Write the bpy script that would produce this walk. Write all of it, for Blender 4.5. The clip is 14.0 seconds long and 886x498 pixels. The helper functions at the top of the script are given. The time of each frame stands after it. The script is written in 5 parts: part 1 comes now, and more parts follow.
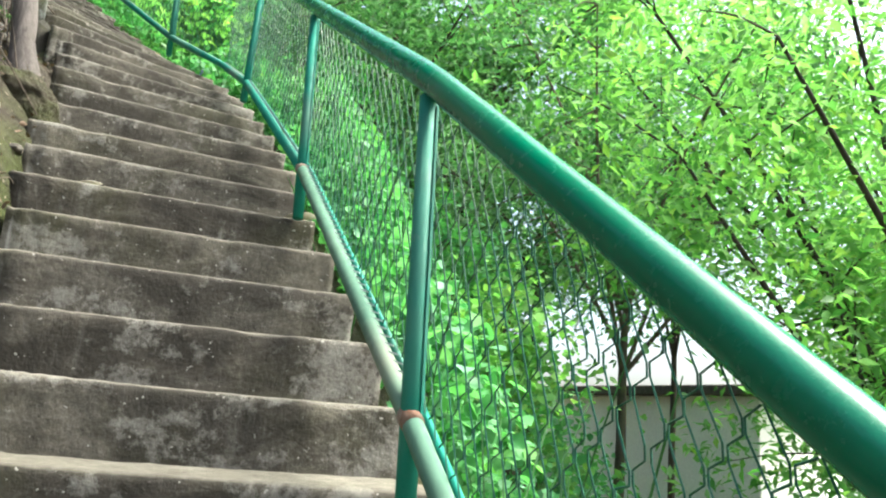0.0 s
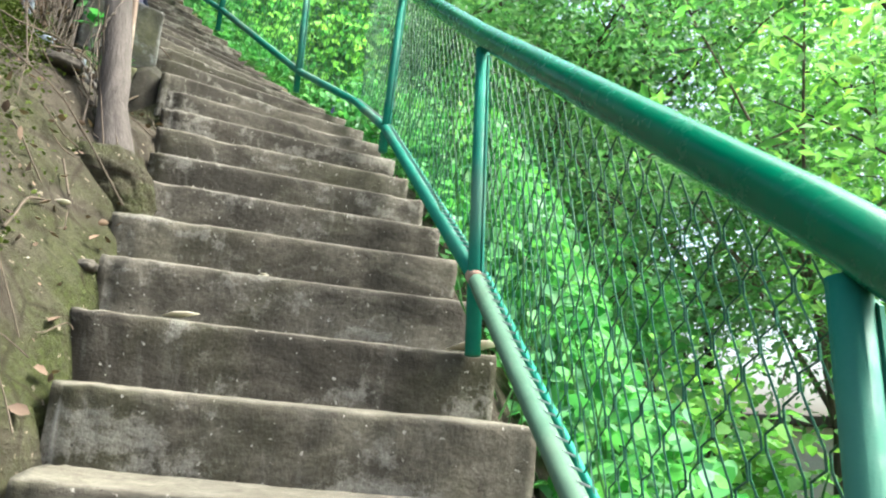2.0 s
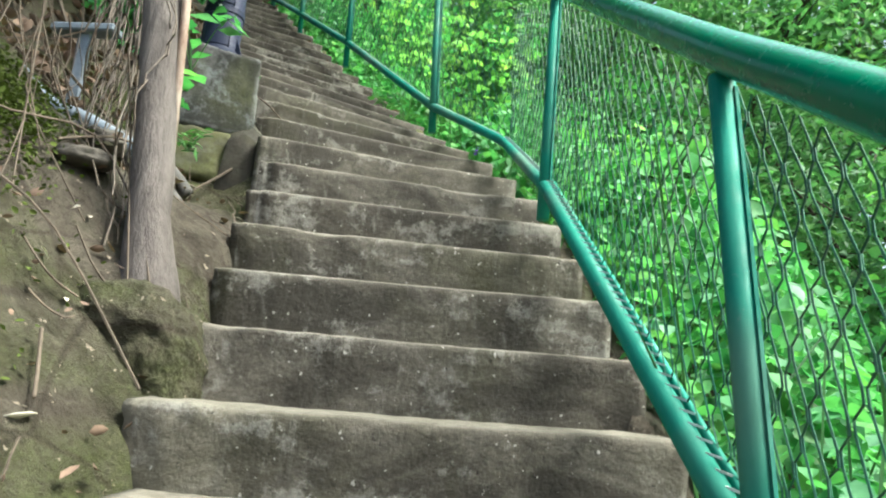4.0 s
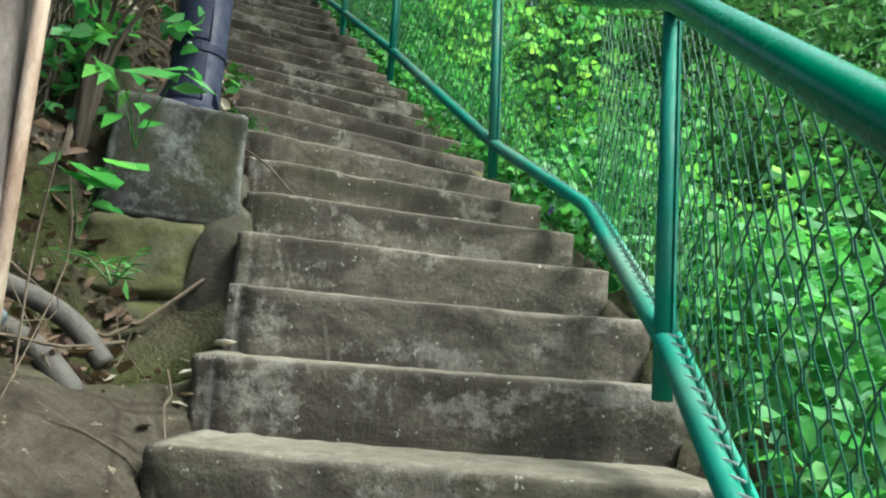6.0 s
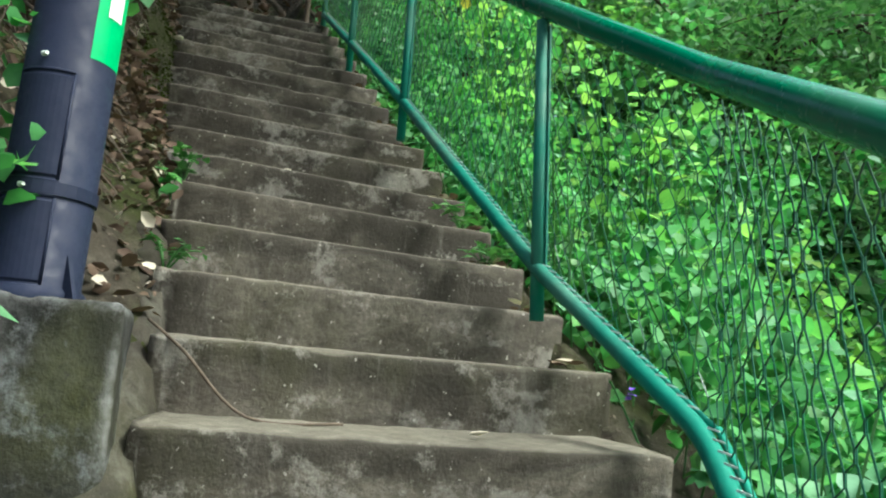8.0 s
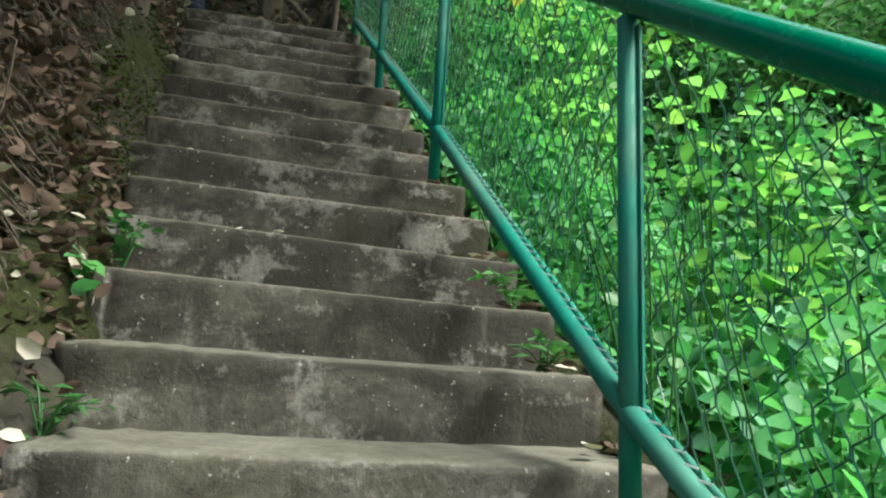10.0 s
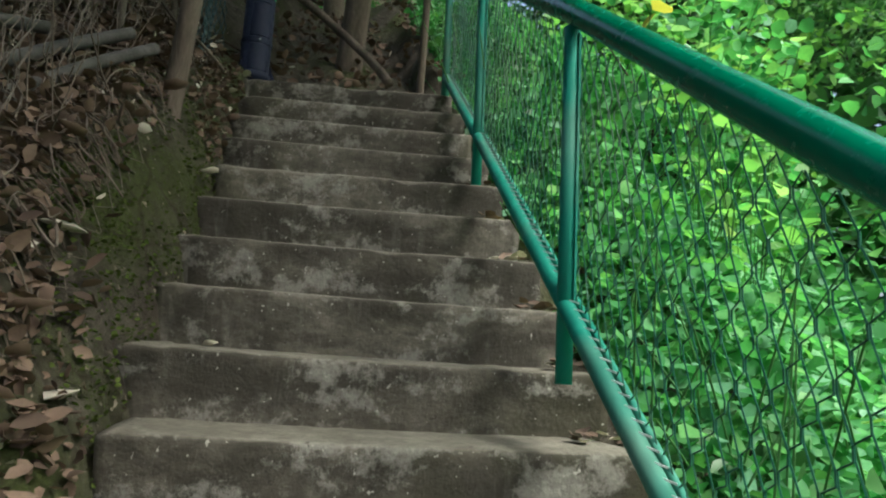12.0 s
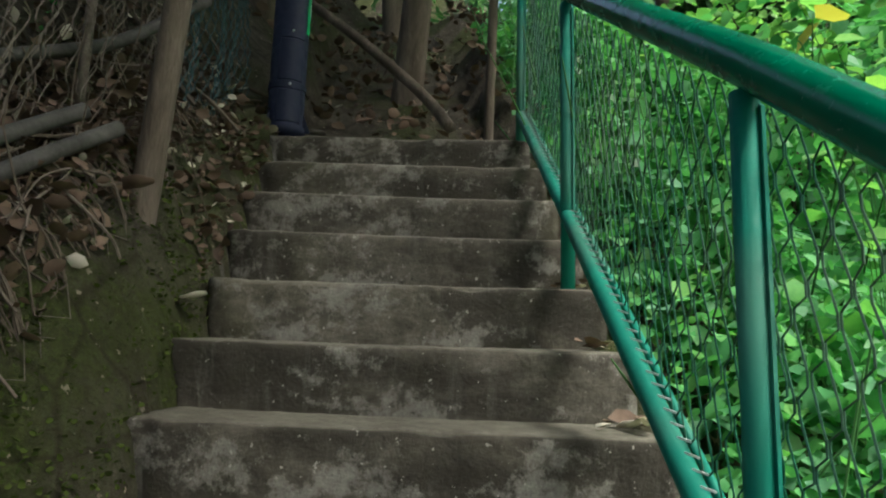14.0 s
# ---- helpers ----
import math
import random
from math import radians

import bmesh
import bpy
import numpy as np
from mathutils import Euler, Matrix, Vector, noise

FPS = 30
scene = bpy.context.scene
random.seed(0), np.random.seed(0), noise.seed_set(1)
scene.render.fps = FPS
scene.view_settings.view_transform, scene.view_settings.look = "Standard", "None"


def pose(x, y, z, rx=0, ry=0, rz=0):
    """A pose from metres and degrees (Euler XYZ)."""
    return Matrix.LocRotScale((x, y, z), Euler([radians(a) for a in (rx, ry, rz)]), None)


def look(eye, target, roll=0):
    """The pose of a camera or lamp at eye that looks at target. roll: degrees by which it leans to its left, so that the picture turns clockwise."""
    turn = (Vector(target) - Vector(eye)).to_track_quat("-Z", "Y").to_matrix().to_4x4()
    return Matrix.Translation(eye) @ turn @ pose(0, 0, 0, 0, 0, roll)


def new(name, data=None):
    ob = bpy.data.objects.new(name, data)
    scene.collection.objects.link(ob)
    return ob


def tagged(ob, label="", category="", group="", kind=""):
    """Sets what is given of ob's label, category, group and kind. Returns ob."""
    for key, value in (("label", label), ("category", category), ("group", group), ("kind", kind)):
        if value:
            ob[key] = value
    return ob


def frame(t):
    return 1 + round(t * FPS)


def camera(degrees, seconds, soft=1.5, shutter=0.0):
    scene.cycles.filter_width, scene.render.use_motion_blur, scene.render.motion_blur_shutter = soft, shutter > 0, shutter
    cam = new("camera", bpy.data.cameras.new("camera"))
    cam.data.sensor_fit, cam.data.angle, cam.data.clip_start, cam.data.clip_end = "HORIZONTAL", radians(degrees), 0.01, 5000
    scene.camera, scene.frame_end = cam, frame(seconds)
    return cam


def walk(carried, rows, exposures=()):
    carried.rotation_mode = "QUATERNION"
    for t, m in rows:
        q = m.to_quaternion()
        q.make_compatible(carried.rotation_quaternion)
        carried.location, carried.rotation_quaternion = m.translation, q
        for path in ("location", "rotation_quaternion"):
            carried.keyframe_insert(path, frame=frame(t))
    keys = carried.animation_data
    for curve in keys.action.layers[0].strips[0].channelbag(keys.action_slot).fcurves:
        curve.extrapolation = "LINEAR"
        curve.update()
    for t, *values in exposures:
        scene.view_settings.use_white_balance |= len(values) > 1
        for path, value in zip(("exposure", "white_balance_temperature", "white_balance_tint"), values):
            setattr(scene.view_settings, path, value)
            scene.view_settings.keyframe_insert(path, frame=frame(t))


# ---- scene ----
# A steep flight of old concrete steps on a wooded hillside, with a green pipe fence.
cam = camera(61.1, 14.0, soft=2.1)
PATH = [
    (0, (-0.06, 0.11, -0.839), (-0.056, 2.048, -0.345), 4.5),
    (0.5, (-0.116, 0.337, -0.647), (-0.153, 2.276, -0.158), 5.0),
    (1, (-0.318, 0.542, -0.57), (-0.433, 2.478, -0.081), 5.0),
    (1.5, (-0.402, 0.763, -0.356), (-0.61, 2.693, 0.124), 5.3),
    (2, (-0.4, 0.994, -0.221), (-0.737, 2.908, 0.249), 5.6),
    (2.5, (-0.463, 1.206, -0.065), (-0.923, 3.099, 0.386), 5.8),
    (3, (-0.471, 1.416, 0.079), (-1.08, 3.27, 0.519), 5.8),
    (3.5, (-0.602, 1.678, 0.267), (-1.318, 3.497, 0.693), 5.9),
    (3.7, (-0.635, 1.786, 0.301), (-1.363, 3.594, 0.753), 5.3),
    (5.8, (-0.972, 2.633, 1.076), (-1.915, 4.359, 1.437), 4.4),
    (6, (-1.005, 2.746, 1.101), (-1.95, 4.471, 1.46), 4.5),
    (6.5, (-1.14, 2.927, 1.271), (-2.094, 4.647, 1.629), 5.0),
    (7, (-1.289, 3.179, 1.484), (-2.261, 4.891, 1.84), 5.0),
    (7.5, (-1.331, 3.372, 1.675), (-2.328, 5.07, 2.027), 4.8),
    (8, (-1.466, 3.58, 1.844), (-2.491, 5.263, 2.186), 4.7),
    (8.2, (-1.503, 3.671, 1.848), (-2.55, 5.339, 2.196), 4.2),
    (10.3, (-1.963, 4.384, 2.433), (-3.148, 5.962, 2.758), 4.2),
    (10.5, (-2.049, 4.463, 2.555), (-3.252, 6.028, 2.879), 4.1),
    (11, (-2.173, 4.652, 2.669), (-3.425, 6.177, 2.994), 4.4),
    (11.5, (-2.266, 4.747, 2.798), (-3.578, 6.224, 3.11), 3.9),
    (12, (-2.455, 4.918, 3.036), (-3.831, 6.337, 3.342), 3.7),
    (12.5, (-2.546, 5.098, 3.204), (-3.976, 6.464, 3.506), 3.3),
    (13, (-2.706, 5.245, 3.254), (-4.181, 6.562, 3.554), 3.0),
    (13.5, (-2.878, 5.34, 3.427), (-4.387, 6.619, 3.724), 2.5),
    (14, (-3.042, 5.53, 3.573), (-4.574, 6.781, 3.868), 2.2),
]
walk(cam, [(t, look(eye, target, roll)) for t, eye, target, roll in PATH],
     [(0.0, 2.72, 6200, 5), (2.5, 2.80, 6150, 4), (6.0, 2.14, 5950, 0), (8.0, 2.06, 5950, 1), (11.0, 2.06, 6000, 3), (14.0, 1.86, 6150, 5)])

# ---- world, sun ----
SUN_EL, SUN_AZ = radians(58), radians(84)
world = bpy.data.worlds.new("overcast_sky")
scene.world = world
world.use_nodes = True
wn = world.node_tree
sky = wn.nodes.new("ShaderNodeTexSky")
sky.sky_type, sky.sun_disc, sky.sun_elevation, sky.sun_rotation = "NISHITA", False, SUN_EL, SUN_AZ
sky.air_density, sky.dust_density, sky.ozone_density = 1.0, 8.0, 0.6
wn.nodes["Background"].inputs["Strength"].default_value = 0.09
wn.links.new(sky.outputs[0], wn.nodes["Background"].inputs["Color"])
sun_data = bpy.data.lights.new("sun", "SUN")
sun_data.energy, sun_data.angle, sun_data.color = 2.1, radians(22), (1.0, 0.96, 0.88)
sun = new("sun", sun_data)
sun.matrix_world = look((math.sin(SUN_AZ) * math.cos(SUN_EL) * 60, math.cos(SUN_AZ) * math.cos(SUN_EL) * 60, math.sin(SUN_EL) * 60), (0, 0, 0))


# ---- materials ----
def material(name, rough=0.8, metal=0.0, spec=0.4):
    m = bpy.data.materials.new(name)
    m.use_nodes = True
    b = m.node_tree.nodes["Principled BSDF"]
    b.inputs["Roughness"].default_value, b.inputs["Metallic"].default_value = rough, metal
    b.inputs["Specular IOR Level"].default_value = spec
    return m, m.node_tree, b


def coords(nt, scale=(1, 1, 1)):
    tc, mp = nt.nodes.new("ShaderNodeTexCoord"), nt.nodes.new("ShaderNodeMapping")
    mp.inputs["Scale"].default_value = scale
    nt.links.new(tc.outputs["Object"], mp.inputs["Vector"])
    return mp.outputs["Vector"]


def grain(nt, vec, scale, detail=5.0, rough=0.6, distort=0.0):
    n = nt.nodes.new("ShaderNodeTexNoise")
    n.inputs["Scale"].default_value, n.inputs["Detail"].default_value = scale, detail
    n.inputs["Roughness"].default_value, n.inputs["Distortion"].default_value = rough, distort
    nt.links.new(vec, n.inputs["Vector"])
    return n.outputs["Fac"]


def ramp(nt, fac, stops):
    r = nt.nodes.new("ShaderNodeValToRGB")
    while len(r.color_ramp.elements) < len(stops):
        r.color_ramp.elements.new(0.5)
    for e, (p, c) in zip(r.color_ramp.elements, stops):
        e.position, e.color = p, (*c, 1) if len(c) == 3 else (c[0],) * 3 + (1,)
    nt.links.new(fac, r.inputs["Fac"])
    return r.outputs["Color"]


def blend(nt, fac, a, b, mode="MIX"):
    x = nt.nodes.new("ShaderNodeMix")
    x.data_type, x.blend_type = "RGBA", mode
    for sock, v in ((x.inputs["Factor"], fac), (x.inputs["A"], a), (x.inputs["B"], b)):
        if isinstance(v, (int, float)):
            sock.default_value = v
        elif isinstance(v, tuple):
            sock.default_value = (*v, 1)
        else:
            nt.links.new(v, sock)
    return x.outputs["Result"]


def relief(nt, b, fac, strength, dist):
    n = nt.nodes.new("ShaderNodeBump")
    n.inputs["Strength"].default_value, n.inputs["Distance"].default_value = strength, dist
    nt.links.new(fac, n.inputs["Height"])
    nt.links.new(n.outputs["Normal"], b.inputs["Normal"])


def facing_up(nt, low, high):
    g, sx, mr = nt.nodes.new("ShaderNodeNewGeometry"), nt.nodes.new("ShaderNodeSeparateXYZ"), nt.nodes.new("ShaderNodeMapRange")
    nt.links.new(g.outputs["Normal"], sx.inputs[0])
    nt.links.new(sx.outputs["Z"], mr.inputs["Value"])
    mr.inputs["From Min"].default_value, mr.inputs["From Max"].default_value = low, high
    return mr.outputs["Result"]


def island(nt):
    return nt.nodes.new("ShaderNodeNewGeometry").outputs["Random Per Island"]


def concrete(name, dark, mid, pale, moss=0.25, worn=0.5, brown=(0.095, 0.092, 0.062), runs=0.5):
    m, nt, b = material(name, 0.9, spec=0.3)
    v = coords(nt)
    big, med, fine = grain(nt, v, 1.9, 4, 0.6, 0.6), grain(nt, v, 7.5, 6, 0.65, 0.3), grain(nt, v, 70, 4, 0.7)
    col = ramp(nt, med, [(0.30, dark), (0.52, mid), (0.78, pale)])
    col = blend(nt, ramp(nt, big, [(0.38, (0.0,)), (0.62, (1.0,))]), col, tuple(0.55 * x for x in dark))
    streak = grain(nt, coords(nt, (6, 6, 1.8)), 1.7, 6, 0.7, 0.2)
    col = blend(nt, ramp(nt, streak, [(0.52, (0.0,)), (0.76, (runs,))]), col, pale)
    green = grain(nt, v, 1.3, 4, 0.6, 0.5)
    col = blend(nt, ramp(nt, green, [(0.52 - 0.14 * (moss > 0.9), (0.0,)), (0.70 - 0.14 * (moss > 0.9), (moss,))]), col, (0.060, 0.066, 0.017))
    col = blend(nt, ramp(nt, fine, [(0.25, (0.62,)), (0.75, (1.25,))]), (0, 0, 0), col, "MIX")
    # faces that look up blend towards a tone of their own, scaled by worn
    top = facing_up(nt, 0.45, 0.95)
    tread = blend(nt, ramp(nt, grain(nt, v, 16, 6, 0.7), [(0.3, (0.0,)), (0.7, (1.0,))]), tuple(0.9 * x for x in mid), tuple(worn * 2.0 * x for x in pale))
    up = nt.nodes.new("ShaderNodeMath")
    up.operation = "MULTIPLY"
    nt.links.new(top, up.inputs[0])
    up.inputs[1].default_value = 0.75 if moss < 0.9 else 0.15
    col = blend(nt, up.outputs[0], col, tread)
    warm = grain(nt, v, 2.7, 5, 0.65)
    col = blend(nt, ramp(nt, warm, [(0.46, (0.0,)), (0.62, (0.6,))]), col, brown)
    blot = grain(nt, v, 14, 7, 0.75)
    col = blend(nt, ramp(nt, blot, [(0.34, (0.7,)), (0.46, (0.0,))]), col, tuple(0.7 * x for x in dark))
    lichen = blend(nt, 0.42, grain(nt, v, 4.6, 3, 0.6, 0.2), grain(nt, v, 34, 6, 0.75))
    col = blend(nt, ramp(nt, lichen, [(0.53, (0.0,)), (0.60, (0.38,)), (0.70, (0.75,))]), col, tuple(min(0.6, k * x) for k, x in zip((1.0, 1.06, 1.12), pale)))
    pits = grain(nt, v, 48, 3, 0.7)
    col = blend(nt, ramp(nt, pits, [(0.27, (0.75,)), (0.36, (0.0,))]), col, (0.02, 0.018, 0.014))
    edge = nt.nodes.new("ShaderNodeNewGeometry").outputs["Pointiness"]
    rim = nt.nodes.new("ShaderNodeMath")
    rim.operation = "MULTIPLY"
    nt.links.new(ramp(nt, edge, [(0.515, (0.0,)), (0.56, (0.8,))]), rim.inputs[0])
    nt.links.new(ramp(nt, grain(nt, v, 9, 6, 0.7), [(0.38, (0.0,)), (0.58, (1.0,))]), rim.inputs[1])
    col = blend(nt, rim.outputs[0], col, tuple(min(0.65, 1.5 * x) for x in pale))
    nt.links.new(col, b.inputs["Base Color"])
    relief(nt, b, blend(nt, 0.35, blot, fine), 0.7, 0.012)
    return m


M_BLOCK = concrete("plinth_concrete", (0.008, 0.008, 0.007), (0.016, 0.016, 0.015), (0.145, 0.150, 0.146), moss=0.5, worn=0.05, brown=(0.014, 0.014, 0.011), runs=0.12)
M_MOSSY = concrete("mossy_masonry", (0.018, 0.017, 0.011), (0.038, 0.035, 0.023), (0.070, 0.066, 0.046), moss=1.0, worn=0.14, brown=(0.040, 0.035, 0.022))
M_MORTAR = concrete("old_mortar", (0.016, 0.014, 0.010), (0.036, 0.032, 0.023), (0.085, 0.080, 0.060), moss=0.6, worn=0.14, brown=(0.030, 0.027, 0.018), runs=0.2)


def step_concrete():
    """Old cast concrete: dark damp brown, ragged pale patches of lime and lichen, pitted, with a worn pale arris."""
    m, nt, b = material("step_concrete", 0.88, spec=0.3)
    v, long = coords(nt), coords(nt, (1, 1, 1.9))
    rnd = nt.nodes.new("ShaderNodeObjectInfo").outputs["Random"]
    shift = nt.nodes.new("ShaderNodeVectorMath")
    shift.operation = "ADD"
    nt.links.new(long, shift.inputs[0])
    comb = nt.nodes.new("ShaderNodeCombineXYZ")
    far = nt.nodes.new("ShaderNodeMath")
    far.operation = "MULTIPLY"
    far.inputs[1].default_value = 40.0
    nt.links.new(rnd, far.inputs[0])
    nt.links.new(far.outputs[0], comb.inputs["X"])
    nt.links.new(far.outputs[0], comb.inputs["Y"])
    nt.links.new(comb.outputs[0], shift.inputs[1])
    w = shift.outputs[0]
    med, fine = grain(nt, w, 9.0, 7, 0.68, 0.4), grain(nt, v, 75, 4, 0.7)
    col = ramp(nt, med, [(0.28, (0.035, 0.031, 0.023)), (0.50, (0.086, 0.078, 0.060)), (0.74, (0.146, 0.136, 0.110))])
    tone = ramp(nt, rnd, [(0.0, (0.72, 0.70, 0.68)), (0.5, (0.95, 0.95, 0.95)), (1.0, (1.15, 1.15, 1.13))])
    col = blend(nt, 1.0, col, tone, "MULTIPLY")
    # damp, algae-dark stains
    damp = grain(nt, w, 1.7, 5, 0.6, 0.9)
    col = blend(nt, ramp(nt, damp, [(0.44, (0.0,)), (0.56, (0.80,))]), col, (0.020, 0.017, 0.012))
    green = grain(nt, v, 1.3, 5, 0.65, 0.5)
    col = blend(nt, ramp(nt, green, [(0.52, (0.0,)), (0.68, (0.55,))]), col, (0.034, 0.036, 0.011))
    # runs of lime down the riser
    run = grain(nt, coords(nt, (9, 9, 1.1)), 1.6, 6, 0.72, 0.3)
    col = blend(nt, ramp(nt, run, [(0.56, (0.0,)), (0.70, (0.40,))]), col, (0.124, 0.118, 0.099))
    # ragged pale patches
    patch = blend(nt, 0.40, grain(nt, w, 3.6, 3, 0.55, 0.3), grain(nt, v, 26, 7, 0.78))
    col = blend(nt, ramp(nt, patch, [(0.53, (0.0,)), (0.58, (0.45,)), (0.68, (0.75,))]), col, (0.255, 0.246, 0.212))
    speck = grain(nt, v, 60, 2, 0.5)
    col = blend(nt, ramp(nt, speck, [(0.70, (0.0,)), (0.74, (0.8,))]), col, (0.33, 0.32, 0.28))
    # trodden treads: grey-brown dust, lightened to paint in light on upward faces
    top = facing_up(nt, 0.5, 0.95)
    tread = ramp(nt, grain(nt, v, 17, 7, 0.72), [(0.28, (0.077, 0.070, 0.052)), (0.5, (0.132, 0.123, 0.095)), (0.72, (0.214, 0.201, 0.163))])
    up = nt.nodes.new("ShaderNodeMath")
    up.operation = "MULTIPLY"
    up.inputs[1].default_value = 0.8
    nt.links.new(top, up.inputs[0])
    col = blend(nt, up.outputs[0], col, tread)
    pits = grain(nt, v, 44, 3, 0.7)
    col = blend(nt, ramp(nt, pits, [(0.27, (0.85,)), (0.35, (0.0,))]), col, (0.016, 0.013, 0.010))
    edge = nt.nodes.new("ShaderNodeNewGeometry").outputs["Pointiness"]
    rim = nt.nodes.new("ShaderNodeMath")
    rim.operation = "MULTIPLY"
    nt.links.new(ramp(nt, edge, [(0.506, (0.0,)), (0.535, (0.9,))]), rim.inputs[0])
    nt.links.new(ramp(nt, grain(nt, w, 7, 7, 0.75), [(0.42, (0.15,)), (0.58, (1.0,))]), rim.inputs[1])
    col = blend(nt, rim.outputs[0], col, (0.31, 0.30, 0.26))
    col = blend(nt, ramp(nt, fine, [(0.3, (0.35,)), (0.6, (0.0,))]), col, (0.030, 0.026, 0.020))
    nt.links.new(col, b.inputs["Base Color"])
    relief(nt, b, blend(nt, 0.4, patch, blend(nt, 0.5, fine, pits)), 0.9, 0.014)
    return m


M_STEP = step_concrete()


def soil():
    m, nt, b = material("soil", 0.97, spec=0.15)
    v = coords(nt)
    big, med, fine = grain(nt, v, 1.1, 5, 0.6, 0.6), grain(nt, v, 7, 8, 0.72, 0.4), grain(nt, v, 75, 5, 0.75)
    col = ramp(nt, med, [(0.30, (0.028, 0.024, 0.018)), (0.48, (0.074, 0.065, 0.049)), (0.60, (0.107, 0.096, 0.074)), (0.76, (0.192, 0.178, 0.141))])
    moss = ramp(nt, grain(nt, v, 40, 5, 0.75), [(0.3, (0.022, 0.034, 0.008)), (0.7, (0.080, 0.108, 0.020))])
    col = blend(nt, ramp(nt, big, [(0.45, (0.0,)), (0.60, (0.8,))]), col, moss)
    crack = nt.nodes.new("ShaderNodeTexVoronoi")
    crack.feature = "DISTANCE_TO_EDGE"
    crack.inputs["Scale"].default_value = 3.2
    nt.links.new(v, crack.inputs["Vector"])
    col = blend(nt, ramp(nt, crack.outputs["Distance"], [(0.0, (0.6,)), (0.035, (0.0,))]), col, (0.025, 0.02, 0.014))
    speck = grain(nt, v, 32, 3, 0.6)
    col = blend(nt, ramp(nt, speck, [(0.66, (0.0,)), (0.70, (0.8,))]), col, (0.36, 0.31, 0.24))
    col = blend(nt, ramp(nt, fine, [(0.3, (0.5,)), (0.7, (0.0,))]), col, (0.03, 0.023, 0.016))
    nt.links.new(col, b.inputs["Base Color"])
    relief(nt, b, blend(nt, 0.35, med, fine), 1.0, 0.06)
    return m


M_SOIL = soil()


def paint(name, base, wear=0.35, under=(0.23, 0.22, 0.17), rough=0.32, spec=0.4):
    m, nt, b = material(name, rough, spec=spec)
    v = coords(nt)
    a, c, f = grain(nt, v, 2.3, 5, 0.6), grain(nt, v, 26, 6, 0.7), grain(nt, v, 130, 3, 0.6)
    col = ramp(nt, a, [(0.3, tuple(0.8 * x for x in base)), (0.7, tuple(1.2 * x for x in base))])
    col = blend(nt, ramp(nt, c, [(0.64, (0.0,)), (0.72, (wear,))]), col, tuple(0.5 * x + 0.12 for x in base))
    col = blend(nt, ramp(nt, grain(nt, v, 1.1, 3, 0.5), [(0.52, (0.0,)), (0.66, (wear,))]), col, under)
    nt.links.new(col, b.inputs["Base Color"])
    nt.links.new(ramp(nt, c, [(0.3, (rough * 0.75,)), (0.7, (rough * 1.6,))]), b.inputs["Roughness"])
    relief(nt, b, blend(nt, 0.3, c, f), 0.25, 0.003)
    return m


M_RAIL = paint("green_rail_paint", (0.002, 0.130, 0.066), 0.12, rough=0.20, spec=0.30)
M_LOW = paint("worn_green_paint", (0.010, 0.175, 0.122), 0.4, rough=0.55, spec=0.22)
M_LOWRAIL = paint("faded_green_paint", (0.085, 0.175, 0.120), 0.9, (0.26, 0.25, 0.19), 0.6, 0.2)
M_WIRE = paint("green_coated_wire", (0.006, 0.068, 0.036), 0.2, rough=0.4)
M_NAVY = paint("navy_lamp_paint", (0.010, 0.015, 0.036), 0.08, (0.04, 0.04, 0.05), 0.55, 0.25)


def plain(name, lo, hi, scale=14.0, rough=0.85, metal=0.0, bump=0.6, stretch=(1, 1, 1), depth=0.01):
    m, nt, b = material(name, rough, metal, 0.3)
    v = coords(nt, stretch)
    a, f = grain(nt, v, scale, 6, 0.7, 0.4), grain(nt, v, scale * 6, 4, 0.7)
    col = ramp(nt, a, [(0.3, lo), (0.72, hi)])
    col = blend(nt, ramp(nt, f, [(0.3, (0.4,)), (0.7, (0.0,))]), col, tuple(0.5 * x for x in lo))
    nt.links.new(col, b.inputs["Base Color"])
    relief(nt, b, blend(nt, 0.4, a, f), bump, depth)
    return m


M_BARK = plain("bark", (0.055, 0.042, 0.030), (0.19, 0.155, 0.12), 10, 0.95, stretch=(1, 1, 0.25), depth=0.03)
M_BARK_DARK = plain("dark_bark", (0.025, 0.02, 0.014), (0.08, 0.065, 0.05), 10, 0.95, stretch=(1, 1, 0.25), depth=0.03)
M_ROOT = plain("dry_root", (0.045, 0.035, 0.025), (0.15, 0.12, 0.088), 12, 0.9, stretch=(1, 1, 0.3))
M_PALEROOT = plain("pale_root", (0.07, 0.055, 0.042), (0.20, 0.165, 0.13), 12, 0.9, stretch=(1, 1, 0.3))
M_TEALWIRE = plain("teal_wire", (0.010, 0.035, 0.040), (0.025, 0.075, 0.080), 20, 0.5)
M_GREYPOST = plain("weathered_grey_post", (0.045, 0.038, 0.034), (0.145, 0.128, 0.115), 12, 0.9, stretch=(1, 1, 0.25), depth=0.03)
M_RUST = plain("rust_flaked_pipe", (0.13, 0.06, 0.03), (0.46, 0.40, 0.33), 9, 0.8, stretch=(1, 1, 0.4))
M_PIPE = plain("old_grey_pipe", (0.035, 0.033, 0.029), (0.105, 0.100, 0.090), 8, 0.75)
M_BLUEPIPE = plain("blue_grey_pipe", (0.09, 0.12, 0.15), (0.24, 0.28, 0.32), 8, 0.6)
M_OLDWIRE = plain("rusty_old_wire", (0.06, 0.048, 0.038), (0.22, 0.185, 0.15), 20, 0.8)
M_ROCK = plain("rock", (0.040, 0.035, 0.028), (0.13, 0.118, 0.098), 9, 0.95, depth=0.02)
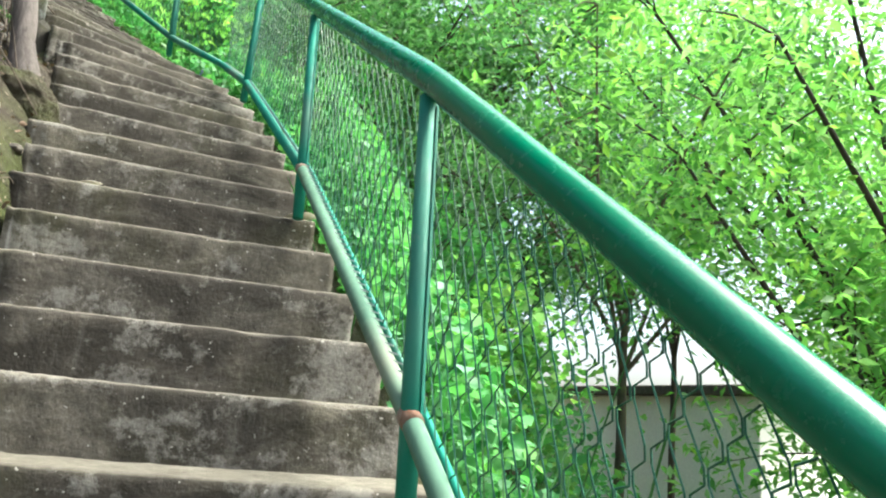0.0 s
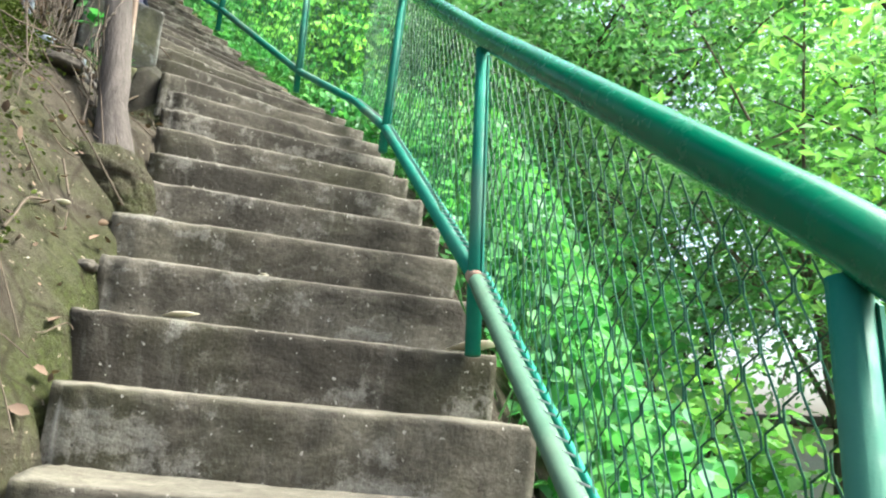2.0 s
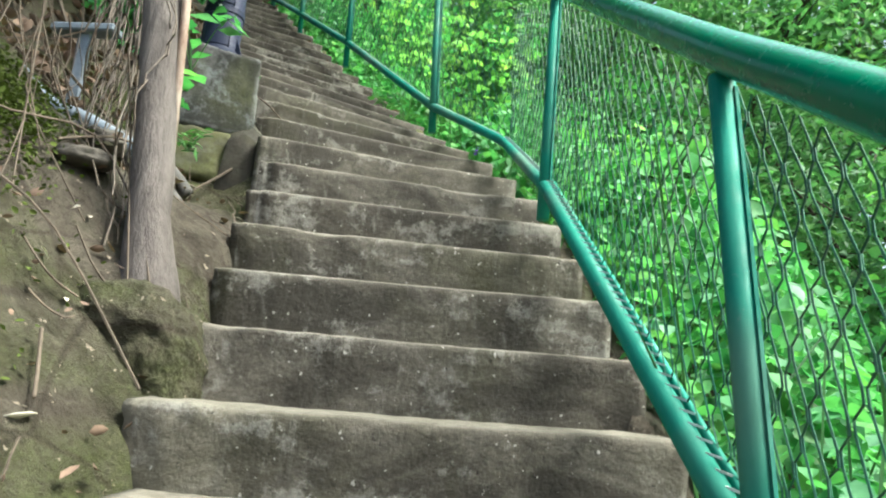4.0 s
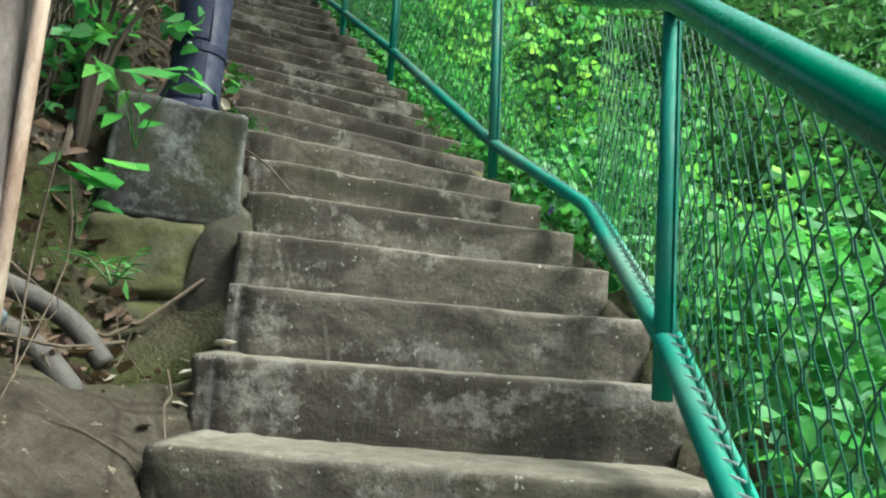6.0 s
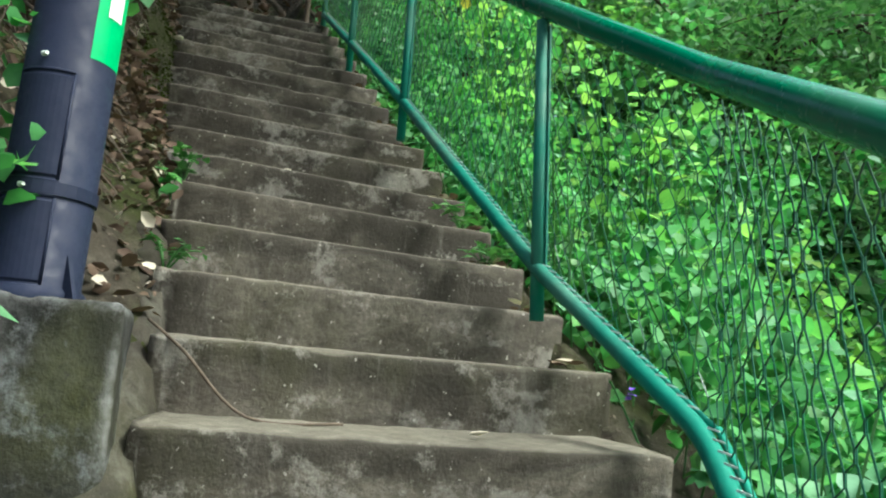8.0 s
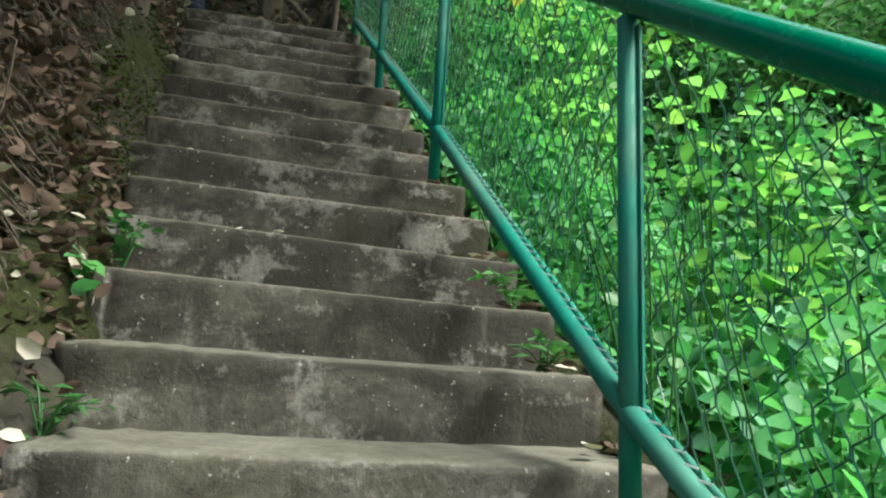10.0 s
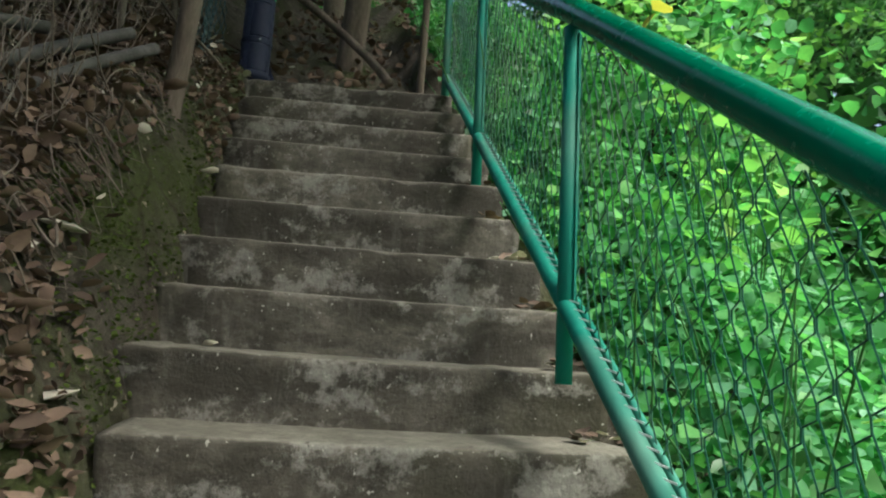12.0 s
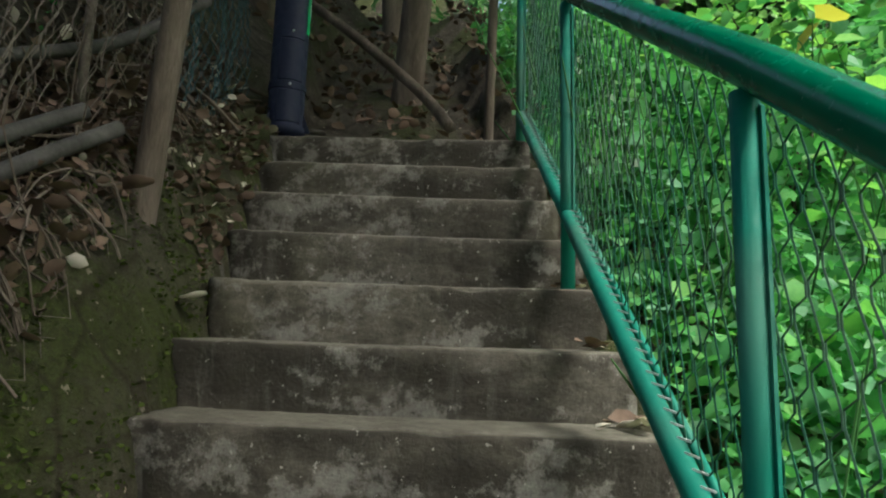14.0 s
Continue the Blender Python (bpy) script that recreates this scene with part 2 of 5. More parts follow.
M_STICKER = plain("green_notice", (0.01, 0.42, 0.13), (0.02, 0.50, 0.17), 3, 0.4, bump=0.05)
M_WHITE = plain("white_print", (0.6, 0.65, 0.62), (0.75, 0.8, 0.77), 5, 0.5, bump=0.05)
M_WIREEND = plain("bare_wire_end", (0.35, 0.38, 0.36), (0.62, 0.66, 0.64), 40, 0.5, bump=0.05)
M_WALL = plain("pale_plaster", (0.74, 0.74, 0.72), (0.84, 0.84, 0.82), 3, 0.8, bump=0.2)
M_GLASSY = plain("dark_window", (0.05, 0.06, 0.07), (0.09, 0.1, 0.11), 3, 0.15, bump=0.02)


def leaf_material(name, dark, bright, trans=0.45, gloss=0.45, pale=None, spec=0.35):
    m, nt, b = material(name, gloss, spec=spec)
    v = coords(nt)
    mid = tuple((x + y) / 2 for x, y in zip(dark, bright))
    stops = [(0.0, dark), (0.25, mid), (0.5, bright), (0.72, mid), (0.88, bright), (1.0, bright)]
    if pale:
        stops = [(0.0, dark), (0.22, mid), (0.42, bright), (0.55, mid), (0.68, pale), (0.80, bright), (0.90, (bright[0] * 1.35, bright[1] * 1.05, bright[2] * 0.8)), (1.0, pale)]
    col = ramp(nt, island(nt), stops)
    col = blend(nt, ramp(nt, grain(nt, v, 0.7, 3, 0.5), [(0.35, (0.45,)), (0.65, (0.0,))]), col, dark)
    col = blend(nt, ramp(nt, grain(nt, v, 60, 4, 0.6), [(0.35, (0.25,)), (0.6, (0.0,))]), col, dark)
    nt.links.new(col, b.inputs["Base Color"])
    t, mix = nt.nodes.new("ShaderNodeBsdfTranslucent"), nt.nodes.new("ShaderNodeMixShader")
    nt.links.new(blend(nt, 1.0, col, (1.0, 1.2, 0.7), "MULTIPLY"), t.inputs["Color"])
    mix.inputs["Fac"].default_value = trans
    nt.links.new(b.outputs[0], mix.inputs[1])
    nt.links.new(t.outputs[0], mix.inputs[2])
    nt.links.new(mix.outputs[0], nt.nodes["Material Output"].inputs["Surface"])
    return m


M_VINE = leaf_material("vine_leaf", (0.042, 0.175, 0.062), (0.155, 0.45, 0.140), 0.48, 0.52, (0.23, 0.45, 0.29), 0.25)
M_CANOPY = leaf_material("canopy_leaf", (0.075, 0.22, 0.06), (0.25, 0.49, 0.130), 0.60, 0.55, (0.34, 0.52, 0.28), 0.22)
M_DEEP = leaf_material("deep_green_leaf", (0.042, 0.125, 0.046), (0.130, 0.31, 0.120), 0.45, 0.52, (0.21, 0.34, 0.23), 0.25)
M_FERN = leaf_material("fern_leaf", (0.03, 0.10, 0.03), (0.09, 0.24, 0.06), 0.35)
M_LITTER = leaf_material("dead_leaf", (0.038, 0.024, 0.016), (0.19, 0.130, 0.090), 0.1, 0.8)
M_PALELEAF = leaf_material("bleached_leaf", (0.38, 0.34, 0.26), (0.62, 0.58, 0.48), 0.1, 0.8)
M_MOSS = leaf_material("moss", (0.030, 0.042, 0.010), (0.085, 0.115, 0.024), 0.15, 0.9, None, 0.1)
M_VIOLET = leaf_material("violet_petal", (0.10, 0.05, 0.45), (0.22, 0.12, 0.70), 0.3)
M_YELLOW = leaf_material("yellow_leaf", (0.42, 0.36, 0.05), (0.6, 0.5, 0.1), 0.4)


# ---- plan of the steps ----
RISE = 0.19
FIRST, LAST = -17, 24


def spline(knots, i):
    """A smooth curve through evenly spaced knots: (start, spacing, points)."""
    start, gap, pts = knots
    u = (i - start) / gap
    k = max(0, min(len(pts) - 2, int(math.floor(u))))
    f = u - k
    p1, p2 = Vector(pts[k]), Vector(pts[k + 1])
    p0 = Vector(pts[k - 1]) if k > 0 else p1 * 2 - p2
    p3 = Vector(pts[k + 2]) if k + 2 < len(pts) else p2 * 2 - p1
    if f < 0 or f > 1:
        return p1 + (p2 - p1) * f
    return 0.5 * (2 * p1 + (p2 - p0) * f + (2 * p0 - 5 * p1 + 4 * p2 - p3) * f * f + (3 * p1 - p0 - 3 * p2 + p3) * f ** 3)


LEFT = (-8, 4, [(-0.64, 1.03), (-1.12, 1.88), (-1.60, 2.73), (-2.06, 3.60), (-2.57, 4.44), (-3.38, 5.13), (-4.38, 5.80), (-5.22, 6.42), (-6.07, 7.02)])
RIGHT = (-8, 4, [(0.34, 1.17), (-0.14, 2.14), (-0.62, 3.09), (-1.10, 4.08), (-1.72, 5.14), (-2.70, 6.14), (-3.62, 6.74), (-4.48, 7.27), (-5.33, 7.83)])


def edge_l(i):
    return spline(LEFT, i)


def edge_r(i):
    return spline(RIGHT, i)


# ---- building helpers ----
def link_mesh(name, verts, faces, mat, parent=None, label="", smooth=False):
    me = bpy.data.meshes.new(name)
    me.from_pydata(verts, [], faces)
    me.materials.append(mat)
    if smooth:
        me.polygons.foreach_set("use_smooth", [True] * len(me.polygons))
    ob = new(name, me)
    if parent:
        ob.parent = parent
    if label:
        ob["label"] = label
    return ob


def part(name, bm, mat, parent=None, label="", smooth=False):
    me = bpy.data.meshes.new(name)
    bm.normal_update()
    bm.to_mesh(me)
    bm.free()
    me.materials.append(mat)
    if smooth:
        me.polygons.foreach_set("use_smooth", [True] * len(me.polygons))
    ob = new(name, me)
    if parent:
        ob.parent = parent
    if label:
        ob["label"] = label
    return ob


def tube(verts, faces, pts, radii, sides=10, caps=True):
    """Adds a tube along pts to the two lists."""
    pts = [Vector(p) for p in pts]
    if isinstance(radii, (int, float)):
        radii = [radii] * len(pts)
    first = len(verts)
    side = None
    for k, p in enumerate(pts):
        d = (pts[min(k + 1, len(pts) - 1)] - pts[max(k - 1, 0)]).normalized()
        if side is None:
            side = d.orthogonal().normalized()
        side = (side - d * side.dot(d)).normalized()
        up = d.cross(side)
        for j in range(sides):
            a = 2 * math.pi * j / sides
            verts.append(tuple(p + (side * math.cos(a) + up * math.sin(a)) * radii[k]))
    for k in range(len(pts) - 1):
        for j in range(sides):
            a, b = first + k * sides + j, first + k * sides + (j + 1) % sides
            faces.append((a, b, b + sides, a + sides))
    if caps:
        faces.append(tuple(first + j for j in reversed(range(sides))))
        faces.append(tuple(first + (len(pts) - 1) * sides + j for j in range(sides)))


def bent(pts, per=6, bulge=0.5):
    """A rounded polyline: points on a Catmull-Rom curve through pts."""
    pts = [Vector(p) for p in pts]
    out = []
    for k in range(len(pts) - 1):
        p0, p1, p2, p3 = pts[max(k - 1, 0)], pts[k], pts[k + 1], pts[min(k + 2, len(pts) - 1)]
        for q in range(per):
            f = q / per
            m1, m2 = (p2 - p0) * bulge, (p3 - p1) * bulge
            out.append(p1 * (2 * f ** 3 - 3 * f * f + 1) + m1 * (f ** 3 - 2 * f * f + f) + p2 * (3 * f * f - 2 * f ** 3) + m2 * (f ** 3 - f * f))
    out.append(pts[-1])
    return out


def pipe(name, pts, radii, mat, parent=None, label="", sides=12):
    v, f = [], []
    tube(v, f, pts, radii, sides)
    return link_mesh(name, v, f, mat, parent, label, True)


def empty(name, at=(0, 0, 0)):
    ob = new(name)
    ob.location = at
    return ob


def under(ob, parent):
    """Puts ob under parent and keeps its place."""
    ob.parent = parent
    ob.matrix_parent_inverse = Matrix.Translation(parent.location).inverted()
    return ob


# ---- ground ----
_is = np.linspace(-30, 40, 561)
_L = np.array([edge_l(i) for i in _is])
_R = np.array([edge_r(i) for i in _is])
_C = (_L + _R) / 2


def ground_at(x, y):
    """Height of the ground, and which side and how far from the steps."""
    x, y = np.atleast_1d(np.asarray(x, float)), np.atleast_1d(np.asarray(y, float))
    z = np.empty_like(x)
    for a in range(0, len(x), 4000):
        px, py = x[a:a + 4000], y[a:a + 4000]
        d2 = (px[:, None] - _C[None, :, 0]) ** 2 + (py[:, None] - _C[None, :, 1]) ** 2
        k = d2.argmin(1)
        i = _is[k]
        ax = _R[k] - _L[k]
        w = np.hypot(ax[:, 0], ax[:, 1])
        s = ((px - _C[k, 0]) * ax[:, 0] + (py - _C[k, 1]) * ax[:, 1]) / w
        far = np.hypot(px - _C[k, 0], py - _C[k, 1])
        s = np.where(far > 3, np.sign(s) * far, s)
        zi = RISE * np.clip(i, -20, LAST + 1) - 0.42 + 0.30 * np.clip((np.abs(s) - w / 2 + 0.03) / 0.05, 0, 1) + 0.28 * np.clip(i - LAST - 1.5, 0, 1)
        zi = zi + np.where(i > LAST + 2, 0.17 * np.clip(i - LAST - 2, 0, 30), 0)
        left = np.clip(-s - w / 2 - 0.02, 0, 60)
        right = np.clip(s - w / 2 - 0.02, 0, 80)
        shelf = np.exp(-((i - 7.6) / 2.6) ** 4)
        steep = np.interp(left, [0, 0.08, 0.35, 0.9, 2, 5, 12, 30, 60], [0, 0.10, 0.40, 0.80, 1.5, 3.4, 7, 11, 12])
        soft = np.interp(left, [0, 0.06, 0.22, 0.5, 0.9, 2, 5, 12, 30, 60], [0, 0.08, 0.16, 0.44, 0.80, 1.5, 3.4, 7, 11, 12])
        up = np.clip((i - 7) / 4, 0, 1)
        cut = np.interp(left, [0, 0.05, 0.19, 0.29, 0.5, 0.9, 2, 5, 12, 30, 60], [0, 0.10, 0.34, 0.43, 0.49, 0.55, 1.2, 3.4, 7, 11, 12])
        high = np.clip((i - 14) / 2.5, 0, 1) * np.clip((23.5 - i) / 2, 0, 1)
        bank = (steep * (1 - up) + soft * up) * (1 - high) + cut * high
        flat = np.interp(left, [0, 0.08, 0.45, 0.8, 1.2, 2, 5, 12, 30, 60], [0, 0.03, 0.06, 0.42, 0.95, 1.5, 3.4, 7, 11, 12])
        drop = np.interp(right, [0, 0.1, 0.5, 2, 6, 14, 30, 80], [0, 0.04, 0.22, 1.3, 3.8, 6.5, 8, 8.5])
        z[a:a + 4000] = zi + bank * (1 - shelf) + flat * shelf - drop * (1 + 1.5 * np.clip((9 - i) / 8, 0, 1)) - 0.27 * np.exp(-(((px + 2.74) ** 2 + (py - 4.20) ** 2) / 0.075) ** 2)
    return z


def axis_points(lo, hi, fine, out, growth=1.22):
    mid = list(np.arange(lo, hi, fine))
    a, b, s = [], [], fine
    e0, e1 = lo, hi
    while e1 - hi < out:
        s *= growth
        e0 -= s
        e1 += s
        a.append(e0)
        b.append(e1)
    return np.array(a[::-1] + mid + b)


def make_ground():
    xs, ys = axis_points(-7.6, 0.8, 0.05, 1500), axis_points(0.5, 8.6, 0.05, 1500)
    gx, gy = np.meshgrid(xs, ys)
    x, y = gx.ravel(), gy.ravel()
    z = ground_at(x, y)
    lump = np.array([noise.fractal(Vector((a * 1.7, b * 1.7, 0)), 0.9, 2.1, 4) for a, b in zip(x, y)])
    lump2 = np.array([noise.noise(Vector((a * 9, b * 9, 3))) for a, b in zip(x, y)])
    near = np.clip(1.6 - np.hypot(x + 2.5, y - 4.5) / 9, 0.3, 1)
    lump3 = np.array([noise.noise(Vector((a * 22, b * 22, 8))) for a, b in zip(x, y)])
    z = z + 0.055 * lump + (0.02 * lump2 + 0.008 * lump3) * near
    nx, ny = len(xs), len(ys)
    idx = np.arange(nx * ny).reshape(ny, nx)
    faces = np.stack([idx[:-1, :-1], idx[:-1, 1:], idx[1:, 1:], idx[1:, :-1]], -1).reshape(-1, 4)
    ob = link_mesh("ground", np.stack([x, y, z], 1).tolist(), faces.tolist(), M_SOIL, smooth=True)
    return tagged(ob, "bare brown hillside soil with patches of green moss", "ground", kind="structure")


make_ground()


# ---- steps ----
def step_mesh(i, rng):
    """One cast step: worn rounded nosing, leaning riser, ragged ends."""
    l0, r0, l1, r1 = edge_l(i), edge_r(i), edge_l(i + 1), edge_r(i + 1)
    if i == LAST:
        back = (l1 - l0 + r1 - r0) / 2
        l1, r1 = l0 + back * 3.2, r0 + back * 3.2
    across = (r0 - l0).normalized()
    l0, r0 = l0 - across * (0.02 + 0.05 * rng.random()), r0 + across * (0.03 + 0.03 * rng.random())
    z = RISE * i
    skew = rng.uniform(-0.004, 0.004)
    n = 56
    verts, faces = [], []
    # section: distance behind the nosing, height
    sec = [(0.012, -RISE - 0.06), (0.006, -0.12), (0.001, -0.05), (0.0, -0.018), (0.003, -0.007), (0.010, -0.001), (0.035, 0.0), (0.11, 0.004)]
    for a in range(n + 1):
        f = a / n
        p0, p1 = l0.lerp(r0, f), l1.lerp(r1, f)
        run = (p1 - p0)
        deep = run.length + 0.05
        run = run.normalized()
        chip = max(0.0, noise.noise(Vector((p0.x * 5 + i * 7.3, p0.y * 5, i * 1.7))) - 0.30) * 0.05
        wob = 0.004 * noise.noise(Vector((p0.x * 2.3, p0.y * 2.3, i * 2.1)))
        end = max(0.0, 1 - f * n / 4) * 0.035 * rng.random()
        dip = -0.004 * math.sin(math.pi * f)
        for k, (d, h) in enumerate(sec + [(deep, 0.010)]):
            w = chip if 2 <= k <= 5 else 0.25 * chip if k == 1 else 0.0
            worn = 1 + 3.0 * math.exp(-f * 9) + 0.8 * math.exp(-(1 - f) * 12)
            rough = worn * (0.0045 * noise.noise(Vector((p0.x * 14 + i, p0.y * 14, h * 14 + d * 9))) + 0.0035 * noise.noise(Vector((p0.x * 37 + i, p0.y * 37, h * 37))))
            q = p0 + run * (d + w + wob + rough + end)
            verts.append((q.x, q.y, z + h + skew * (f - 0.5) * 2 + (dip if k > 2 else 0) - (chip * 0.5 if k in (4, 5) else 0) + rough * 0.5))
    m = len(sec) + 1
    for a in range(n):
        for k in range(m - 1):
            b = a * m + k
            faces.append((b, b + m, b + m + 1, b + 1))
    # closed ends, underside and back
    for a in (0, n):
        top = verts[a * m + m - 1]
        verts.append((top[0], top[1], z - RISE - 0.06))
    e0, e1 = len(verts) - 2, len(verts) - 1
    faces.append(tuple(range(m)) + (e0,))
    faces.append(tuple(reversed(range(n * m, n * m + m))) + (e1,))
    return verts, [f[::-1] for f in faces]


stairs = tagged(empty("staircase", (-1.1, 2.9, 0)), "weathered grey-brown concrete steps with worn pale edges", "stairs", kind="structure")
rng = random.Random(7)
for i in range(FIRST, LAST + 1):
    v, f = step_mesh(i, rng)
    under(link_mesh("step", v, f, M_STEP, smooth=True), stairs)

# ---- green fence ----
FENCE = [  # foot x, y, z; height of the lower rail; lean of the top; height of the post's top
    ((0.95, -0.75, -3.0), 0.16, (0, 0.05), 0.95),
    ((0.45, 0.55, -2.02), 0.16, (0, 0.05), 0.97),
    ((-0.09, 1.70, -1.02), 0.22, (-0.03, 0.10), 0.99),
    ((-0.65, 3.04, 0.0), 0.21, (-0.07, 0.15), 0.99),
    ((-1.36, 4.43, 1.12), 0.12, (-0.03, 0.15), 0.97),
    ((-2.42, 5.74, 2.06), 0.15, (-0.04, 0.0), 1.00),
    ((-3.57, 6.54, 3.02), 0.19, (-0.03, 0.02), 0.97),
    ((-4.58, 7.29, 3.79), 0.25, (-0.05, 0.03), 0.98),
    ((-5.43, 7.92, 4.50), 0.22, (-0.05, 0.03), 1.00),
]
fence = tagged(empty("fence", (-0.65, 3.04, 0)), "glossy green painted pipe railing with wire mesh infill", "fence")
low_pts, top_pts = [], []
for k, ((x, y, z), low, (lx, ly), h) in enumerate(FENCE):
    foot, top = Vector((x, y, z)), Vector((x + lx, y + ly, z + h))
    under(pipe("post", [foot - Vector((0, 0, 0.012)), foot.lerp(top, 0.5), top], 0.0225, M_LOW, sides=14), fence)
    a = foot.lerp(top, low / h)
    low_pts.append(a)
    top_pts.append(top + Vector((0, 0, 0.052)))
    if k == 4:  # the fence turns between these two posts
        low_pts.append(Vector((-1.82, 5.29, 1.775)))
        top_pts.append(Vector((-1.84, 5.33, 2.62)))


def rounded(pts, r=0.10):
    out = [pts[0]]
    for a, b, c in zip(pts, pts[1:], pts[2:]):
        u, w = (a - b).normalized(), (c - b).normalized()
        for q in range(5):
            f = q / 4
            out.append((b + u * r) * (1 - f) ** 2 + b * 2 * f * (1 - f) + (b + w * r) * f * f)
    return out + [pts[-1]]


under(pipe("top_rail", rounded(top_pts, 0.12), 0.037, M_RAIL, sides=24), fence)
under(pipe("lower_rail", rounded(low_pts[:4], 0.08), 0.024, M_LOWRAIL, label="worn lower rail with paint faded to beige", sides=16), fence)
under(pipe("lower_rail", rounded(low_pts[3:], 0.08), 0.0238, M_LOW, label="green painted lower rail", sides=16), fence)


def zigzag_mesh(a0, b0, a1, b1, pitch, row, r, verts, faces, rng, slack=0.0):
    """Woven wires between a lower edge a0-a1 and an upper edge b0-b1: each wire wavers up from below and hooks its neighbours."""
    n = max(2, int(round((a1 - a0).length / pitch)))
    out = (a1 - a0).cross(b0 - a0).normalized()
    for k in range(n + 1):
        f = k / n
        lo, hi = a0.lerp(a1, f), b0.lerp(b1, f)
        along = (a1 - a0).normalized()
        m = max(2, int(round((hi - lo).length / row)))
        pts = []
        for j in range(m + 1):
            s = 1 if (j + k) % 2 else -1
            c = lo.lerp(hi, j / m) + along * rng.uniform(-1, 1) * 0.08 * pitch + out * slack * noise.noise(Vector((f * 5, j / m * 3, k * 0.01)))
            for g in (-0.17, 0.17):
                if 0 <= j / m + g / m <= 1:
                    pts.append(c + (hi - lo) * (g / m) + along * s * pitch * 0.50 + out * s * r * 1.1)
        if len(pts) > 1:
            tube(verts, faces, pts, r, 4, False)


rng = random.Random(3)
for k in range(len(low_pts) - 1):
    v, f = [], []
    a0, a1, b0, b1 = low_pts[k], low_pts[k + 1], top_pts[k] - Vector((0, 0, 0.06)), top_pts[k + 1] - Vector((0, 0, 0.06))
    d = (a1 - a0).normalized()
    side = d.cross(Vector((0, 0, 1))).normalized() * 0.030
    zigzag_mesh(a0 + side, b0 + side, a1 + side, b1 + side, 0.042, 0.058, 0.0020, v, f, rng, 0.012)
    ob = under(link_mesh("wire_mesh", v, f, M_WIRE, label="green coated woven wire mesh"), fence)
    ob["kind"] = "stuff"
    # flat bars that hold the wires beside the posts and along the lower rail
    bend = 5
    for p, q, sgn, at in ((a0, b0, 1, k), (a1, b1, -1, k + 1)):
        if at == bend:
            continue
        o = side * 0.5 + d * 0.021 * sgn
        bm = bmesh.new()
        w, u = d * 0.013, side.normalized() * 0.003
        lo = [bm.verts.new(p + o + w * a + u * c) for a, c in ((-1, -1), (1, -1), (1, 1), (-1, 1))]
        hi = [bm.verts.new(q + o + w * a + u * c) for a, c in ((-1, -1), (1, -1), (1, 1), (-1, 1))]
        bm.faces.new(lo[::-1]), bm.faces.new(hi)
        for a in range(4):
            bm.faces.new((lo[a], lo[(a + 1) % 4], hi[(a + 1) % 4], hi[a]))
        under(part("clamp_bar", bm, M_LOW), fence)
    under(pipe("tie_bar", [a0 + side * 1.1 + Vector((0, 0, 0.012)), a1 + side * 1.1 + Vector((0, 0, 0.012))], 0.009, M_LOW, sides=6), fence)


# ---- leaves, bushes and trees ----
LEAF_BROAD = (np.array([(0, 0, 0), (0, 0.5, -0.10), (0, 1, -0.16), (0.44, 0.22, 0.07), (0.40, 0.62, 0.02), (-0.44, 0.22, 0.07), (-0.40, 0.62, 0.02)], float),
              [(0, 3, 1), (3, 4, 1), (4, 2, 1), (0, 1, 5), (5, 1, 6), (6, 1, 2)])
LEAF_SLIM = (np.array([(0, 0, 0), (0.20, 0.45, 0.05), (0, 1, -0.12), (-0.20, 0.45, 0.05)], float), [(0, 1, 2), (0, 2, 3)])
LEAF_CURL = (np.array([(0, 0, 0), (0, 0.5, -0.02), (0, 1, 0.14), (0.30, 0.30, 0.16), (0.26, 0.70, 0.20), (-0.30, 0.30, 0.10), (-0.26, 0.70, 0.14)], float),
             LEAF_BROAD[1])


def leaf_cloud(name, shape, places, ways, sizes, mat, gen, roll=0.6):
    """One mesh of many leaves: at places, each growing along its way."""
    tv, tf = shape
    n = len(places)
    y = ways / np.maximum(1e-6, np.linalg.norm(ways, axis=1))[:, None]
    up = np.array([0, 0, 1.0]) + gen.normal(0, roll, (n, 3))
    x = np.cross(y, up)
    x /= np.maximum(1e-6, np.linalg.norm(x, axis=1))[:, None]
    z = np.cross(x, y)
    v = places[:, None, :] + sizes[:, None, None] * (tv[None, :, 0:1] * x[:, None, :] + tv[None, :, 1:2] * y[:, None, :] + tv[None, :, 2:3] * z[:, None, :])
    v = v.reshape(-1, 3)
    f = (np.array(tf)[None] + (np.arange(n) * len(tv))[:, None, None]).reshape(-1, 3)
    me = bpy.data.meshes.new(name)
    me.vertices.add(len(v))
    me.vertices.foreach_set("co", v.astype(np.float32).ravel())
    me.loops.add(f.size)
    me.loops.foreach_set("vertex_index", f.astype(np.int32).ravel())
    me.polygons.add(len(f))
    me.polygons.foreach_set("loop_start", np.arange(0, f.size, 3, dtype=np.int32))
    me.update(calc_edges=True)
    me.materials.append(mat)
    return new(name, me)


def unit(gen, n):
    u = gen.normal(0, 1, (n, 3))
    return u / np.linalg.norm(u, axis=1)[:, None]


